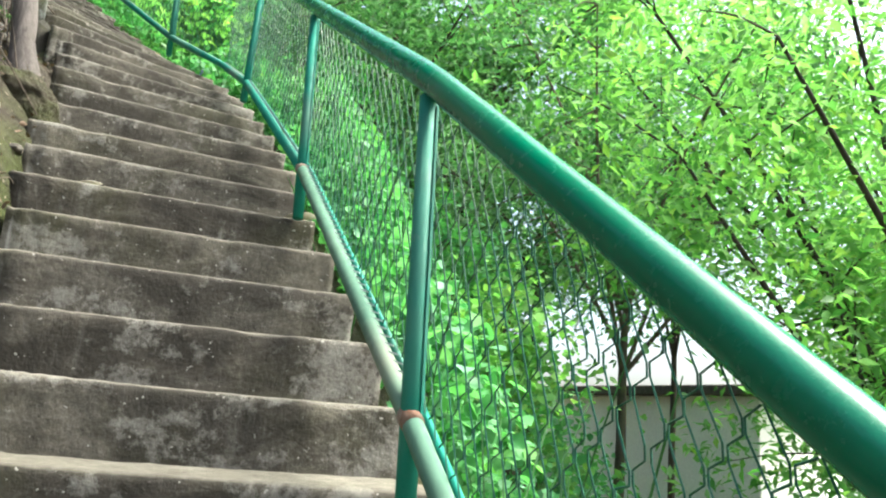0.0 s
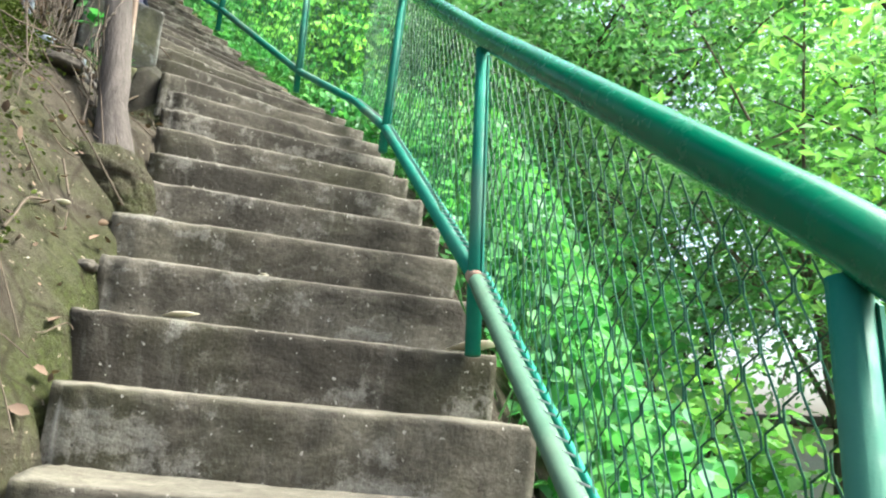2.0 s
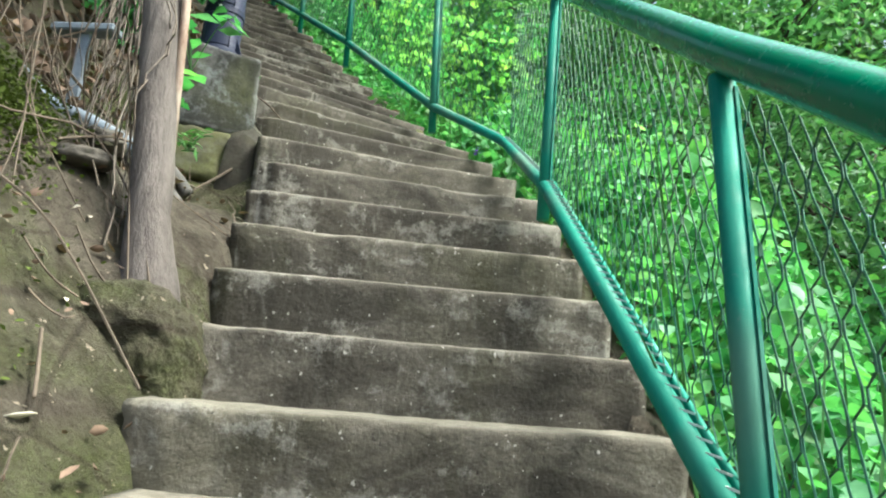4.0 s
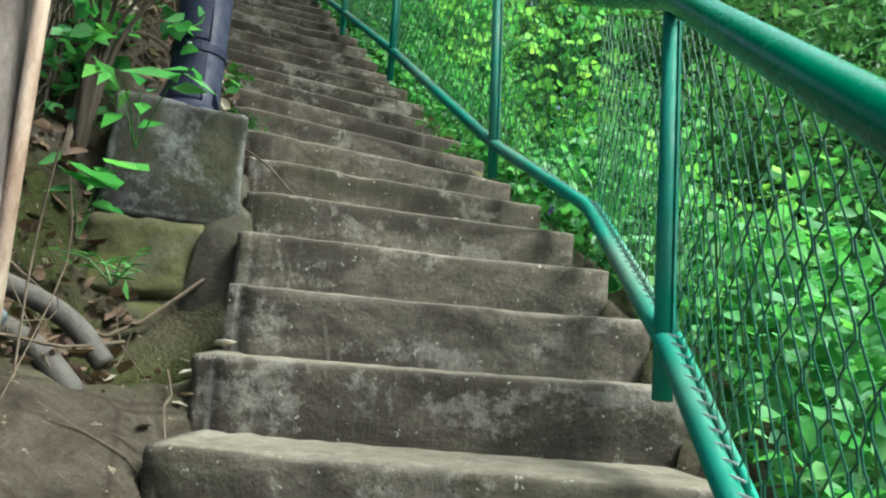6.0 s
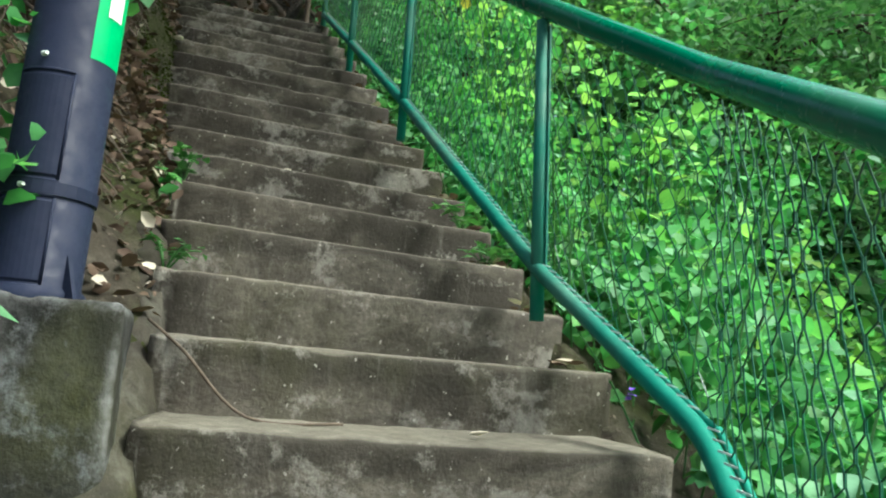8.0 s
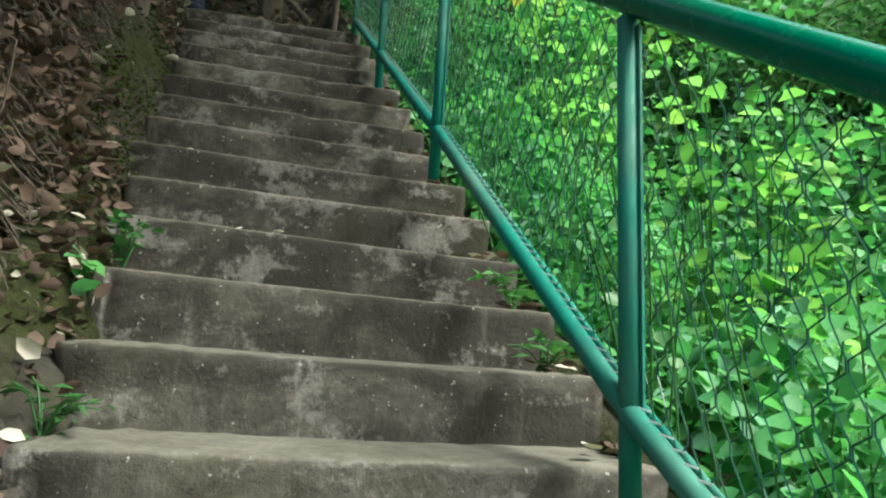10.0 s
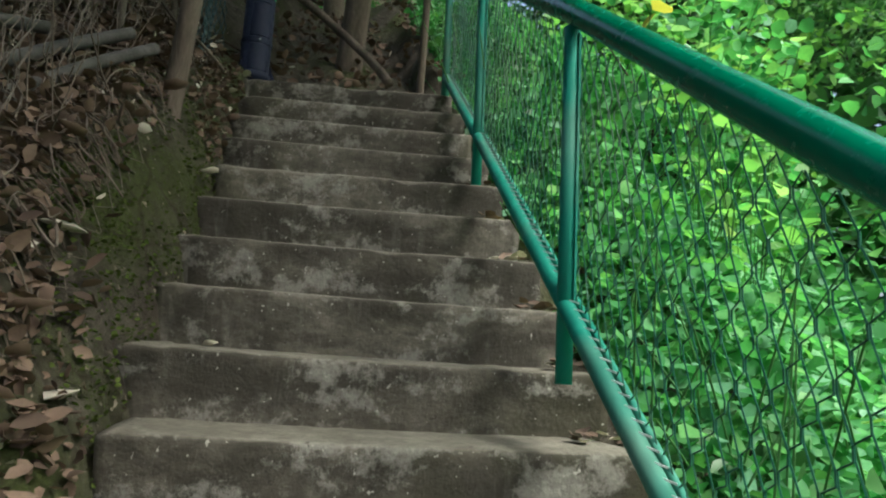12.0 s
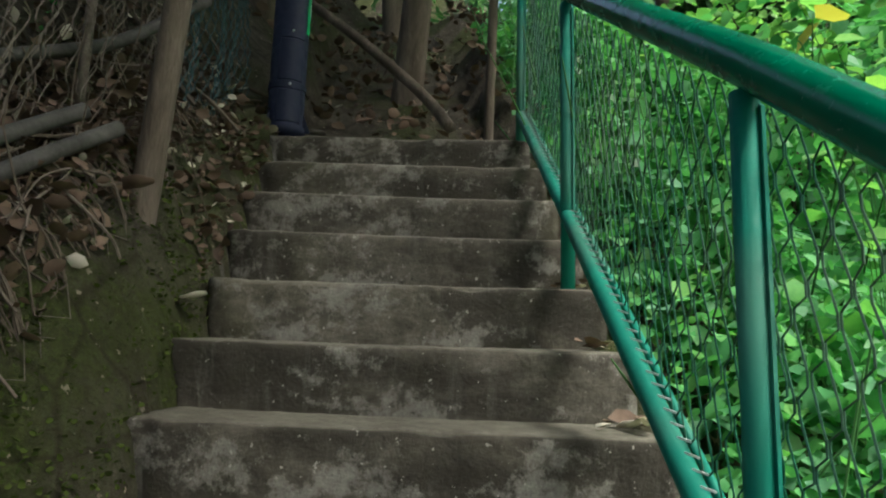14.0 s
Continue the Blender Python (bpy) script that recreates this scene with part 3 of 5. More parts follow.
def tree(base, top, crown, radius, leaves, size, mat, seed, bark=M_BARK_DARK, thick=0.12, shape=LEAF_SLIM, flat=0.75, label="", low=0.0, limbs=8):
    """A tree: tapered trunk, curved limbs with twigs, and a crown of single leaves in loose clumps."""
    gen, rnd = np.random.default_rng(seed), random.Random(seed)
    base, top, crown = Vector(base), Vector(top), Vector(crown)
    root = empty("tree", base)
    tagged(root, label or "broad-leaved tree with dark branches and fresh green leaves", "tree")
    v, f = [], []
    bow = Vector((rnd.uniform(-0.3, 0.3), rnd.uniform(-0.3, 0.3), 0)) * min(1.0, thick * 8 - 0.4)
    stem = bent([base - Vector((0, 0, 0.3)), base.lerp(top, 0.35) + bow * 0.5, base.lerp(top, 0.7) - bow * 0.3, top], 5)
    tube(v, f, stem, [thick * (1.25 if k == 0 else 1 - 0.6 * k / len(stem)) for k in range(len(stem))], 9)
    under(link_mesh("trunk", v, f, bark, smooth=True), root)
    tips = []
    for a in range(limbs):
        v, f = [], []
        ang = 2 * math.pi * (a + rnd.random() * 0.6) / limbs
        aim = crown + Vector((math.cos(ang), math.sin(ang), rnd.uniform(-0.35 - low, 0.8) * flat)) * radius * rnd.uniform(0.5, 0.95)
        start = stem[int(len(stem) * rnd.uniform(0.55, 0.97))]
        mid = start.lerp(aim, 0.5) + Vector((rnd.uniform(-0.2, 0.2), rnd.uniform(-0.2, 0.2), rnd.uniform(0.0, 0.35))) * radius * 0.4
        limb = bent([start, mid, aim], 7)
        tube(v, f, limb, [max(0.008, thick * 0.42 * (1 - 0.85 * k / len(limb))) for k in range(len(limb))], 6)
        for k in range(4, len(limb), 2):
            for w in range(2):
                d = Vector((rnd.gauss(0, 1), rnd.gauss(0, 1), rnd.gauss(-0.1, 0.6))).normalized() * radius * rnd.uniform(0.2, 0.45)
                twig = bent([limb[k], limb[k] + d * 0.55 + Vector((0, 0, 0.05)), limb[k] + d], 3)
                tube(v, f, twig, [0.011, 0.010, 0.009, 0.008, 0.006, 0.005, 0.004], 4)
                tips += [limb[k] + d * 0.6, limb[k] + d]
        tips.append(aim)
        under(link_mesh("limb", v, f, bark, smooth=True), root)
    tips = np.array([tuple(t) for t in tips])
    pick = tips[gen.integers(0, len(tips), leaves)]
    places = pick + gen.normal(0, 1, (leaves, 3)) * np.array([1, 1, 0.7]) * radius * 0.13
    ways = unit(gen, leaves) * np.array([1, 1, 0.5]) + np.array([0, 0, -0.35])
    ob = leaf_cloud("crown", shape, places, ways, size * gen.uniform(0.55, 1.25, leaves), mat, gen)
    under(ob, root)
    return root


def bush(at, radius, height, leaves, size, mat, seed, shape=LEAF_BROAD, label="leafy green shrub growing on the slope"):
    gen, rnd = np.random.default_rng(seed), random.Random(seed)
    z = float(ground_at(at[0], at[1])[0])
    root = tagged(empty("bush", (at[0], at[1], z)), label, "shrub")
    v, f = [], []
    for a in range(9):
        ang, r = rnd.random() * 6.283, radius * rnd.uniform(0.3, 0.9)
        tip = Vector((at[0] + math.cos(ang) * r, at[1] + math.sin(ang) * r, z + height * rnd.uniform(0.6, 1.0)))
        tube(v, f, bent([(at[0], at[1], z - 0.1), (at[0] + math.cos(ang) * r * 0.3, at[1] + math.sin(ang) * r * 0.3, z + height * 0.5), tip], 4),
             [0.014, 0.013, 0.012, 0.011, 0.010, 0.008, 0.007, 0.005, 0.004], 5)
    under(link_mesh("stem", v, f, M_BARK_DARK, smooth=True), root)["kind"] = "stuff"
    clumps = gen.normal(0, 1, (26, 3)) * np.array([radius * 0.5, radius * 0.5, height * 0.26]) + np.array([at[0], at[1], z + height * 0.6])
    pick = clumps[gen.integers(0, len(clumps), leaves)]
    places = pick + gen.normal(0, 0.16, (leaves, 3)) * radius
    ways = unit(gen, leaves) * np.array([1, 1, 0.4]) + np.array([0, 0, -0.25])
    under(leaf_cloud("foliage", shape, places, ways, size * gen.uniform(0.5, 1.25, leaves), mat, gen), root)
    return root


def stair_frame(i, d):
    """A place d metres to the right of the right edge (or, for negative d, to the left of the left edge) beside step i."""
    l, r = edge_l(i), edge_r(i)
    a = (r - l).normalized()
    return r + a * d if d >= 0 else l + a * d


def vine_cover(name, i0, i1, d0, d1, n, size, mat, seed, tall, label, low=0.0):
    """Creepers over the slope: leaves at all heights up to an uneven top."""
    gen = np.random.default_rng(seed)
    rows = []
    while len(rows) < n:
        i, q = gen.uniform(i0, i1), gen.random() ** 0.8
        p = stair_frame(i, d0 + (d1 - d0) * q)
        h = tall * (0.35 + 1.1 * (0.5 + 0.5 * noise.noise(Vector((p.x * 0.9, p.y * 0.9, seed))) * 1.6)) * min(1.0, 0.25 + q * 2.5)
        rows.append((p.x, p.y, low + max(0.03, h) * gen.random() ** 0.55))
    rows = np.array(rows)
    rows[:, 2] += ground_at(rows[:, 0], rows[:, 1])
    ways = unit(gen, n) * np.array([1, 1, 0.35]) + np.array([0.1, -0.25, -0.35])
    ob = leaf_cloud(name, LEAF_BROAD, rows, ways, size * gen.uniform(0.45, 1.3, n), mat, gen, 0.5)
    return tagged(ob, label, "creeper", kind="stuff")


vine_cover("creeper", -2.5, 34, 0.13, 1.6, 33000, 0.064, M_VINE, 11, 0.75, "dense bright green heart-leaved creeper on the slope")
vine_cover("creeper", 2, 40, 1.2, 5.0, 26000, 0.088, M_VINE, 12, 1.15, "dense bright green heart-leaved creeper further down the slope")
vine_cover("creeper", 2, 34, 0.10, 1.1, 3500, 0.06, M_FERN, 13, 0.5, "small dark green weeds under the railing")
# bare stems among the creepers
gen = np.random.default_rng(21)
v, f = [], []
for k in range(420):
    p = stair_frame(gen.uniform(-6, 32), gen.uniform(0.06, 1.2))
    z = float(ground_at(p.x, p.y)[0])
    h = gen.uniform(0.3, 0.9)
    lean = Vector((gen.normal(0, 0.08), gen.normal(0, 0.08), 0))
    tube(v, f, bent([(p.x, p.y, z - 0.03), Vector((p.x, p.y, z + h * 0.5)) + lean, Vector((p.x, p.y, z + h)) + lean * 2.2], 3), [0.0035] * 6 + [0.0015], 4, False)
tagged(link_mesh("creeper_stems", v, f, M_FERN), "thin green stems standing among the creepers", "plant stems", kind="stuff")

for k, (i, d, r, h, n, s) in enumerate([(5, 1.7, 0.8, 1.2, 1300, 0.09), (9, 2.3, 0.9, 1.2, 1600, 0.09), (13, 2.5, 1.0, 1.3, 1700, 0.10),
                                       (17, 2.4, 0.9, 1.3, 1600, 0.10), (21, 2.4, 0.9, 1.4, 1600, 0.10), (26, 1.5, 1.0, 1.8, 1700, 0.10), (11, 3.6, 0.9, 1.3, 1300, 0.10),
                                       (15, 3.6, 1.2, 2.6, 2000, 0.11), (23, 3.3, 1.2, 2.8, 2000, 0.11), (31, 2.2, 1.2, 2.2, 1700, 0.10)]):
    p = stair_frame(i, d)
    bush((p.x, p.y), r, h, int(1.6 * n), 0.78 * s, M_VINE if k % 3 else M_CANOPY, 40 + k)

R_TREE = [  # base x, y; height to the fork; crown offset x, y, z; radius; leaves; size; material; droop
    (1.9, 8.2, 3.2, (0.2, -0.6, 5.2), 1.9, 7000, 0.10, M_DEEP, 0.6),
    (6.4, 7.2, 9.0, (-2.9, 0.2, 14.2), 2.7, 21000, 0.125, M_CANOPY, 0.3),
    (5.0, 5.2, 7.0, (-1.2, -0.2, 11.6), 2.8, 21000, 0.125, M_CANOPY, 0.4),
    (1.4, 11.0, 4.0, (-0.1, -0.3, 5.2), 2.6, 13000, 0.13, M_DEEP, 0.6),
    (-1.0, 12.0, 4.0, (0.0, -0.3, 5.4), 2.7, 13000, 0.13, M_DEEP, 0.7),
    (-3.4, 13.2, 4.2, (0.2, -0.2, 5.4), 2.7, 13000, 0.13, M_DEEP, 0.7),
    (-0.4, 13.8, 8.0, (3.3, -0.8, 11.0), 3.2, 12000, 0.16, M_CANOPY, 0.2),
    (8.5, 9.0, 8.5, (-1.0, -0.6, 12.5), 3.4, 17000, 0.16, M_CANOPY, 0.3),
    (0.5, 15.5, 6.0, (0, 0, 8.0), 3.6, 13000, 0.20, M_DEEP, 0.8),
    (-5.5, 16.0, 6.0, (0, 0, 8.0), 3.6, 13000, 0.20, M_DEEP, 0.8),
    (-2.5, 17.0, 6.0, (0, 0, 7.0), 3.6, 13000, 0.20, M_DEEP, 0.9),
    (9.5, 14.0, 8.0, (0, 0, 13.0), 4.0, 15000, 0.22, M_CANOPY, 0.0),
    (5.5, 17.5, 8.0, (0, 0, 14.5), 4.0, 12000, 0.24, M_CANOPY, 0.0),
    (15.0, 10.0, 9.0, (0, 0, 14.5), 4.2, 14000, 0.26, M_CANOPY, 0.4),
    (-7.4, 14.4, 5.0, (0, 0, 6.5), 3.2, 13000, 0.18, M_DEEP, 0.9),
    (-10.5, 15.0, 5.0, (0, 0, 6.0), 3.4, 13000, 0.20, M_DEEP, 0.9),
    (12.5, 15.0, 8.0, (0, 0, 11.5), 4.0, 9000, 0.20, M_CANOPY, 0.1),
]
for k, (x, y, h, off, r, n, s, mat, low) in enumerate(R_TREE):
    z = float(ground_at(x, y)[0])
    tree((x, y, z), (x + off[0] * 0.4, y + off[1] * 0.4, z + h), (x + off[0], y + off[1], z + off[2]), r, n, s, mat, 70 + k, bark=M_BARK_DARK if k else M_BARK, low=low, thick=0.10 + 0.02 * (k % 3) if k else 0.07)

L_TREE = [  # the trees on the upper side; high unseen crowns added to shade the steps
    (-5.29, 6.20, 3.4, (0.8, 0.9, 5.2), 2.6, 10000, 0.20, 0.046),
    (-8.6, 9.4, 3.6, (0.9, -0.6, 5.2), 3.0, 14000, 0.20, 0.12),
    (-6.6, 3.6, 3.4, (1.4, 0.6, 5.0), 2.8, 7000, 0.18, 0.10),
    (-4.6, 1.0, 3.2, (1.0, 0.8, 5.4), 2.2, 4500, 0.09, 0.10),
    (-9.5, 6.6, 3.2, (0.6, 0.2, 4.6), 2.8, 7000, 0.20, 0.12),
    (-7.8, 12.5, 4.0, (0.6, -0.6, 5.6), 3.2, 9000, 0.20, 0.13),
    (-6.9, 8.3, 3.8, (2.3, -0.9, 4.6), 2.2, 10000, 0.22, 0.11),
    # the next three crowns reach out over the steps, unseen, to block the sun
    (-4.9, 4.3, 4.6, (3.7, 0.6, 5.0), 2.3, 15000, 0.22, 0.10),
    (-5.6, 3.4, 4.6, (5.0, 0.5, 4.4), 1.7, 3500, 0.22, 0.10),
    (-7.4, 7.5, 4.8, (4.8, -1.6, 4.6), 2.5, 18000, 0.22, 0.11),
    (-3.6, 3.0, 3.6, (0.6, 0.8, 4.6), 2.0, 4000, 0.20, 0.09),
]
for k, (x, y, h, off, r, n, s, th) in enumerate(L_TREE):
    z = float(ground_at(x, y)[0])
    tree((x, y, z), (x + off[0] * 0.25, y + off[1] * 0.25, z + h), (x + off[0], y + off[1], z + off[2]), r, n, s, M_DEEP, 90 + k, bark=M_BARK, thick=th, label="slim brown-barked tree with a high crown added for shade")


# ---- far white building below ----
def building(at, turn, wide, deep, tall):
    root = tagged(empty("building", at), "low white building with a dark flat roof edge far below", "building")
    root.rotation_euler = (0, 0, turn)

    def block(name, size, centre, mat, parent=root, label=""):
        bm = bmesh.new()
        bmesh.ops.create_cube(bm, size=1)
        bmesh.ops.scale(bm, vec=size, verts=bm.verts)
        bmesh.ops.translate(bm, vec=centre, verts=bm.verts)
        bmesh.ops.bevel(bm, geom=bm.edges, offset=0.03, segments=1, affect="EDGES")
        return part(name, bm, mat, parent, label)

    block("wall", (wide, deep, tall), (0, 0, tall / 2), M_WALL)
    block("roof", (wide + 0.5, deep + 0.5, 0.25), (0, 0, tall + 0.125), M_GREYPOST)
    for k in range(5):
        x = -wide / 2 + wide * (k + 0.5) / 5
        w = block("window", (1.3, 0.12, 1.2), (x, -deep / 2 - 0.02, tall * 0.66), M_WALL)
        block("pane", (1.1, 0.06, 1.0), (x, -deep / 2 - 0.09, tall * 0.66), M_GLASSY, w)


building((10.4, 24.2, -13.0), radians(38), 13, 7, 13.7)
building((24.0, 20.0, -9.5), radians(-50), 12, 7, 7.0)


# ---- beside the steps: plinth and lamp posts ----
def rough_block(name, centre, size, turn, mat, seed, batter=0.0, cuts=26, amp=0.02, bevel=0.03):
    """A worn block with rounded, uneven edges and an uneven face."""
    bm = bmesh.new()
    bmesh.ops.create_cube(bm, size=1)
    bmesh.ops.subdivide_edges(bm, edges=bm.edges, cuts=cuts, use_grid_fill=True)
    rot, half = Matrix.Rotation(turn, 3, "Z"), Vector(size) / 2
    for q in bm.verts:
        p = Vector((q.co.x * size[0], q.co.y * size[1], q.co.z * size[2]))
        inner = Vector([max(-h + bevel, min(h - bevel, c)) for c, h in zip(p, half)])
        out = (p - inner).normalized()
        p = inner + out * bevel
        low = 0.5 - p.z / size[2]
        p.y += -batter * low if p.y < 0 else 0
        p.x += batter * 0.5 * low if p.x > 0 else 0
        n = noise.noise(p * 5 + Vector((seed, 0, 0))) + 0.45 * noise.noise(p * 16 + Vector((0, seed, 0))) + 0.25 * noise.noise(p * 45 + Vector((0, 0, seed)))
        p += out * n * amp
        q.co = rot @ p + Vector(centre)
    return part(name, bm, mat, smooth=True)


TURN = radians(50)
axis = Vector((math.cos(TURN), math.sin(TURN), 0))
back = Vector((-math.sin(TURN), math.cos(TURN), 0))
corner = Vector((-2.755, 4.515, 0))
c = corner - axis * 0.20 + back * 0.20
tagged(rough_block("plinth", (c.x, c.y, 1.745), (0.41, 0.40, 0.40), TURN, M_BLOCK, 3, 0.015, 26, 0.009, 0.02), "square weathered concrete plinth with pale lichen under a lamp post", "plinth")
ledge = tagged(empty("ledge", (corner.x, corner.y, 1.2)), "mossy rough masonry ledge under a plinth beside the steps", "ledge")
for k, (dz, tall, wide, ahead) in enumerate(((1.42, 0.26, 0.46, 0.015), (1.17, 0.25, 0.52, 0.05), (0.90, 0.32, 0.60, 0.10))):
    c = corner - axis * (wide / 2 - 0.03 - 0.015 * k) + back * (0.22 - ahead)
    under(rough_block("course", (c.x, c.y, dz), (wide, 0.46, tall), TURN + 0.03 * k, M_MOSSY, 8 + 3 * k, 0.05, 24, 0.020, 0.04), ledge)


def kerb(i0, i1):
    """A rounded mossy strip of mortar that closes the ends of the steps beside the plinth."""
    sec = [(-0.005, -0.34), (-0.01, -0.14), (-0.03, -0.06), (-0.07, -0.03), (-0.12, -0.02), (-0.18, -0.05), (-0.23, -0.40)]
    v, f = [], []
    rows = int(12 * (i1 - i0))
    for a in range(rows + 1):
        i = i0 + (i1 - i0) * a / rows
        for d, h in sec:
            l, r = edge_l(i), edge_r(i)
            p = l + (r - l).normalized() * d
            n = noise.noise(Vector((p.x * 6, p.y * 6, d * 20))) * 0.012 + noise.noise(Vector((p.x * 19, p.y * 19, d * 40))) * 0.012
            v.append((p.x + n, p.y - n, RISE * i + h - 0.04 + n))
    m = len(sec)
    for a in range(rows):
        for k in range(m - 1):
            q = a * m + k
            f.append((q, q + 1, q + m + 1, q + m))
    f += [tuple(range(m))[::-1], tuple(range(rows * m, rows * m + m))]
    return tagged(link_mesh("kerb", v, f, M_MORTAR, smooth=True), "rounded mossy mortar kerb along the step ends", "kerb")


kerb(8.3, 12.2)
kerb(20.6, 24.7)


def lamp_post(at, tall, turn, label, sticker):
    root = tagged(empty("lamp_post", at), label, "lamp post")
    x, y, z = at

    def ring(name, r, h, zc, mat, parent=None, sides=28):
        bm = bmesh.new()
        bmesh.ops.create_cone(bm, cap_ends=True, segments=sides, radius1=r, radius2=r, depth=h)
        bmesh.ops.translate(bm, vec=(0, 0, zc), verts=bm.verts)
        return part(name, bm, mat, parent or root, smooth=False)

    v, f = [], []
    tube(v, f, [(0, 0, -0.02), (0, 0, 0.02), (0, 0, 0.03), (0, 0, 0.86), (0, 0, 0.90), (0, 0, tall)], [0.098, 0.098, 0.088, 0.087, 0.085, 0.078], 32)
    link_mesh("shaft", v, f, M_NAVY, root, smooth=True)
    # two recessed service doors, one over the other, with a bolted strap between
    for z0, z1 in ((0.03, 0.200), (0.238, 0.455)):
        bm = bmesh.new()
        n = 10
        rows = []
        for a in range(n + 1):
            ang = turn - 0.62 + 1.24 * a / n
            rows.append([bm.verts.new((math.cos(ang) * r, math.sin(ang) * r, zz)) for r, zz in ((0.085, z0), (0.0915, z0 + 0.008), (0.0915, z1 - 0.008), (0.085, z1))])
        for p, q in zip(rows, rows[1:]):
            for k in range(3):
                bm.faces.new((p[k], q[k], q[k + 1], p[k + 1]))
        bm.faces.new(rows[0][::-1]), bm.faces.new(rows[-1])
        door = part("door", bm, M_NAVY, root)
        v, f = [], []
        for ang in (turn - 0.66, turn + 0.66):
            tube(v, f, [(math.cos(ang) * 0.088, math.sin(ang) * 0.088, z0), (math.cos(ang) * 0.088, math.sin(ang) * 0.088, z1)], 0.0035, 6)
        for zz in (z0 - 0.004, z1 + 0.004):
            tube(v, f, [(math.cos(turn - 0.66 + 1.32 * k / 10) * 0.088, math.sin(turn - 0.66 + 1.32 * k / 10) * 0.088, zz) for k in range(11)], 0.0035, 6)
        link_mesh("door_frame", v, f, M_NAVY, root, smooth=True)
    ring("strap", 0.0925, 0.026, 0.219, M_NAVY)
    for zz in (0.219, 0.488):
        bm = bmesh.new()
        bmesh.ops.create_cone(bm, cap_ends=True, segments=8, radius1=0.006, radius2=0.004, depth=0.012, matrix=Matrix.Translation((math.cos(turn) * 0.095, math.sin(turn) * 0.095, zz)) @ Matrix.Rotation(math.pi / 2, 4, "Y"))
        part("bolt", bm, M_WHITE, root, "small bright bolt")
    for s in (-1, 1):
        a = turn + 1.2 * s
        d, t = Vector((math.cos(a), math.sin(a), 0)), Vector((-math.sin(a), math.cos(a), 0)) * 0.004
        v = [tuple(d * r + w + Vector((0, 0, h))) for w in (t, -t) for r, h in ((0.08, 0), (0.125, 0), (0.082, 0.11))]
        link_mesh("fin", v, [(0, 1, 2), (5, 4, 3), (0, 3, 4, 1), (1, 4, 5, 2), (2, 5, 3, 0)], M_NAVY, root)
    if sticker:
        def wrap(name, a0, a1, z0, z1, r, mat, label, parent):
            v, f = [], []
            for a in range(9):
                ang = a0 + (a1 - a0) * a / 8
                v += [(math.cos(ang) * r, math.sin(ang) * r, zz) for zz in (z0, z1)]
            f = [(2 * a, 2 * a + 2, 2 * a + 3, 2 * a + 1) for a in range(8)]
            return link_mesh(name, v, f, mat, parent, label, True)
        s = wrap("notice", turn + 0.90, turn + 1.95, 0.50, 0.86, 0.0885, M_STICKER, "bright green notice wrapped on the post", root)
        wrap("print", turn + 1.15, turn + 1.6, 0.60, 0.67, 0.0905, M_WHITE, "white printed square", s)
        for k in range(3):
            wrap("print", turn + 1.08, turn + 1.75 - 0.1 * k, 0.71 + 0.035 * k, 0.722 + 0.035 * k, 0.0905, M_WHITE, "pale line of print", s)
    return root


lamp_post((-2.945, 4.445, 1.93), 4.2, radians(-62), "dark navy steel lamp post with service doors on a plinth", True)
lamp_post((-6.28, 7.15, 4.64), 4.2, radians(-20), "dark navy steel lamp post at the top of the steps", True)

# ---- old fence on the upper side ----
old = tagged(empty("old_fence", (-2.16, 3.28, 0.6)), "sagging rusty chain-link fence with a weathered grey post", "fence")
line = [(-2.18, 3.30), (-3.20, 4.05), (-3.92, 4.88), (-4.69, 5.42), (-5.53, 6.07), (-6.18, 6.58)]
pts = [Vector((x, y, float(ground_at(x, y)[0]))) for x, y in line]
foot, head = Vector((-2.056, 3.349, 0.55)), Vector((-2.578, 3.55, 2.9))
rows = [foot.lerp(head, k / 24) + Vector((0.010 * noise.noise(Vector((k * 0.5, 1, 0))), 0.010 * noise.noise(Vector((k * 0.5, 5, 0))), 0)) for k in range(25)]
under(pipe("post", rows, [0.054 + 0.035 * max(0, 1 - k / 4) ** 2 + 0.008 * noise.noise(Vector((k * 0.9, 0, 2))) for k in range(25)], M_GREYPOST, label="weathered grey wooden post", sides=14), old)
under(pipe("pole", [(-2.115, 3.42, 0.78), (-2.20, 3.45, 1.55), (-2.36, 3.51, 2.9)], 0.013, M_RUST, label="thin rusty pole with flaking white paint"), old)
rng = random.Random(5)
for a, b in zip(pts, pts[1:]):
    v, f = [], []
    zigzag_mesh(a + Vector((0, 0, -0.02)), a + Vector((0, 0, 1.25)), b + Vector((0, 0, -0.02)), b + Vector((0, 0, 1.25)), 0.052, 0.080, 0.0024, v, f, rng, 0.13)
    ob = under(link_mesh("wire_mesh", v, f, M_OLDWIRE), old)
    ob["kind"] = "stuff"
for p in pts[1:]:
    under(pipe("post", [p - Vector((0, 0, 0.2)), p + Vector((0, 0, 1.3))], 0.016, M_OLDWIRE, label="thin rusted iron post"), old)

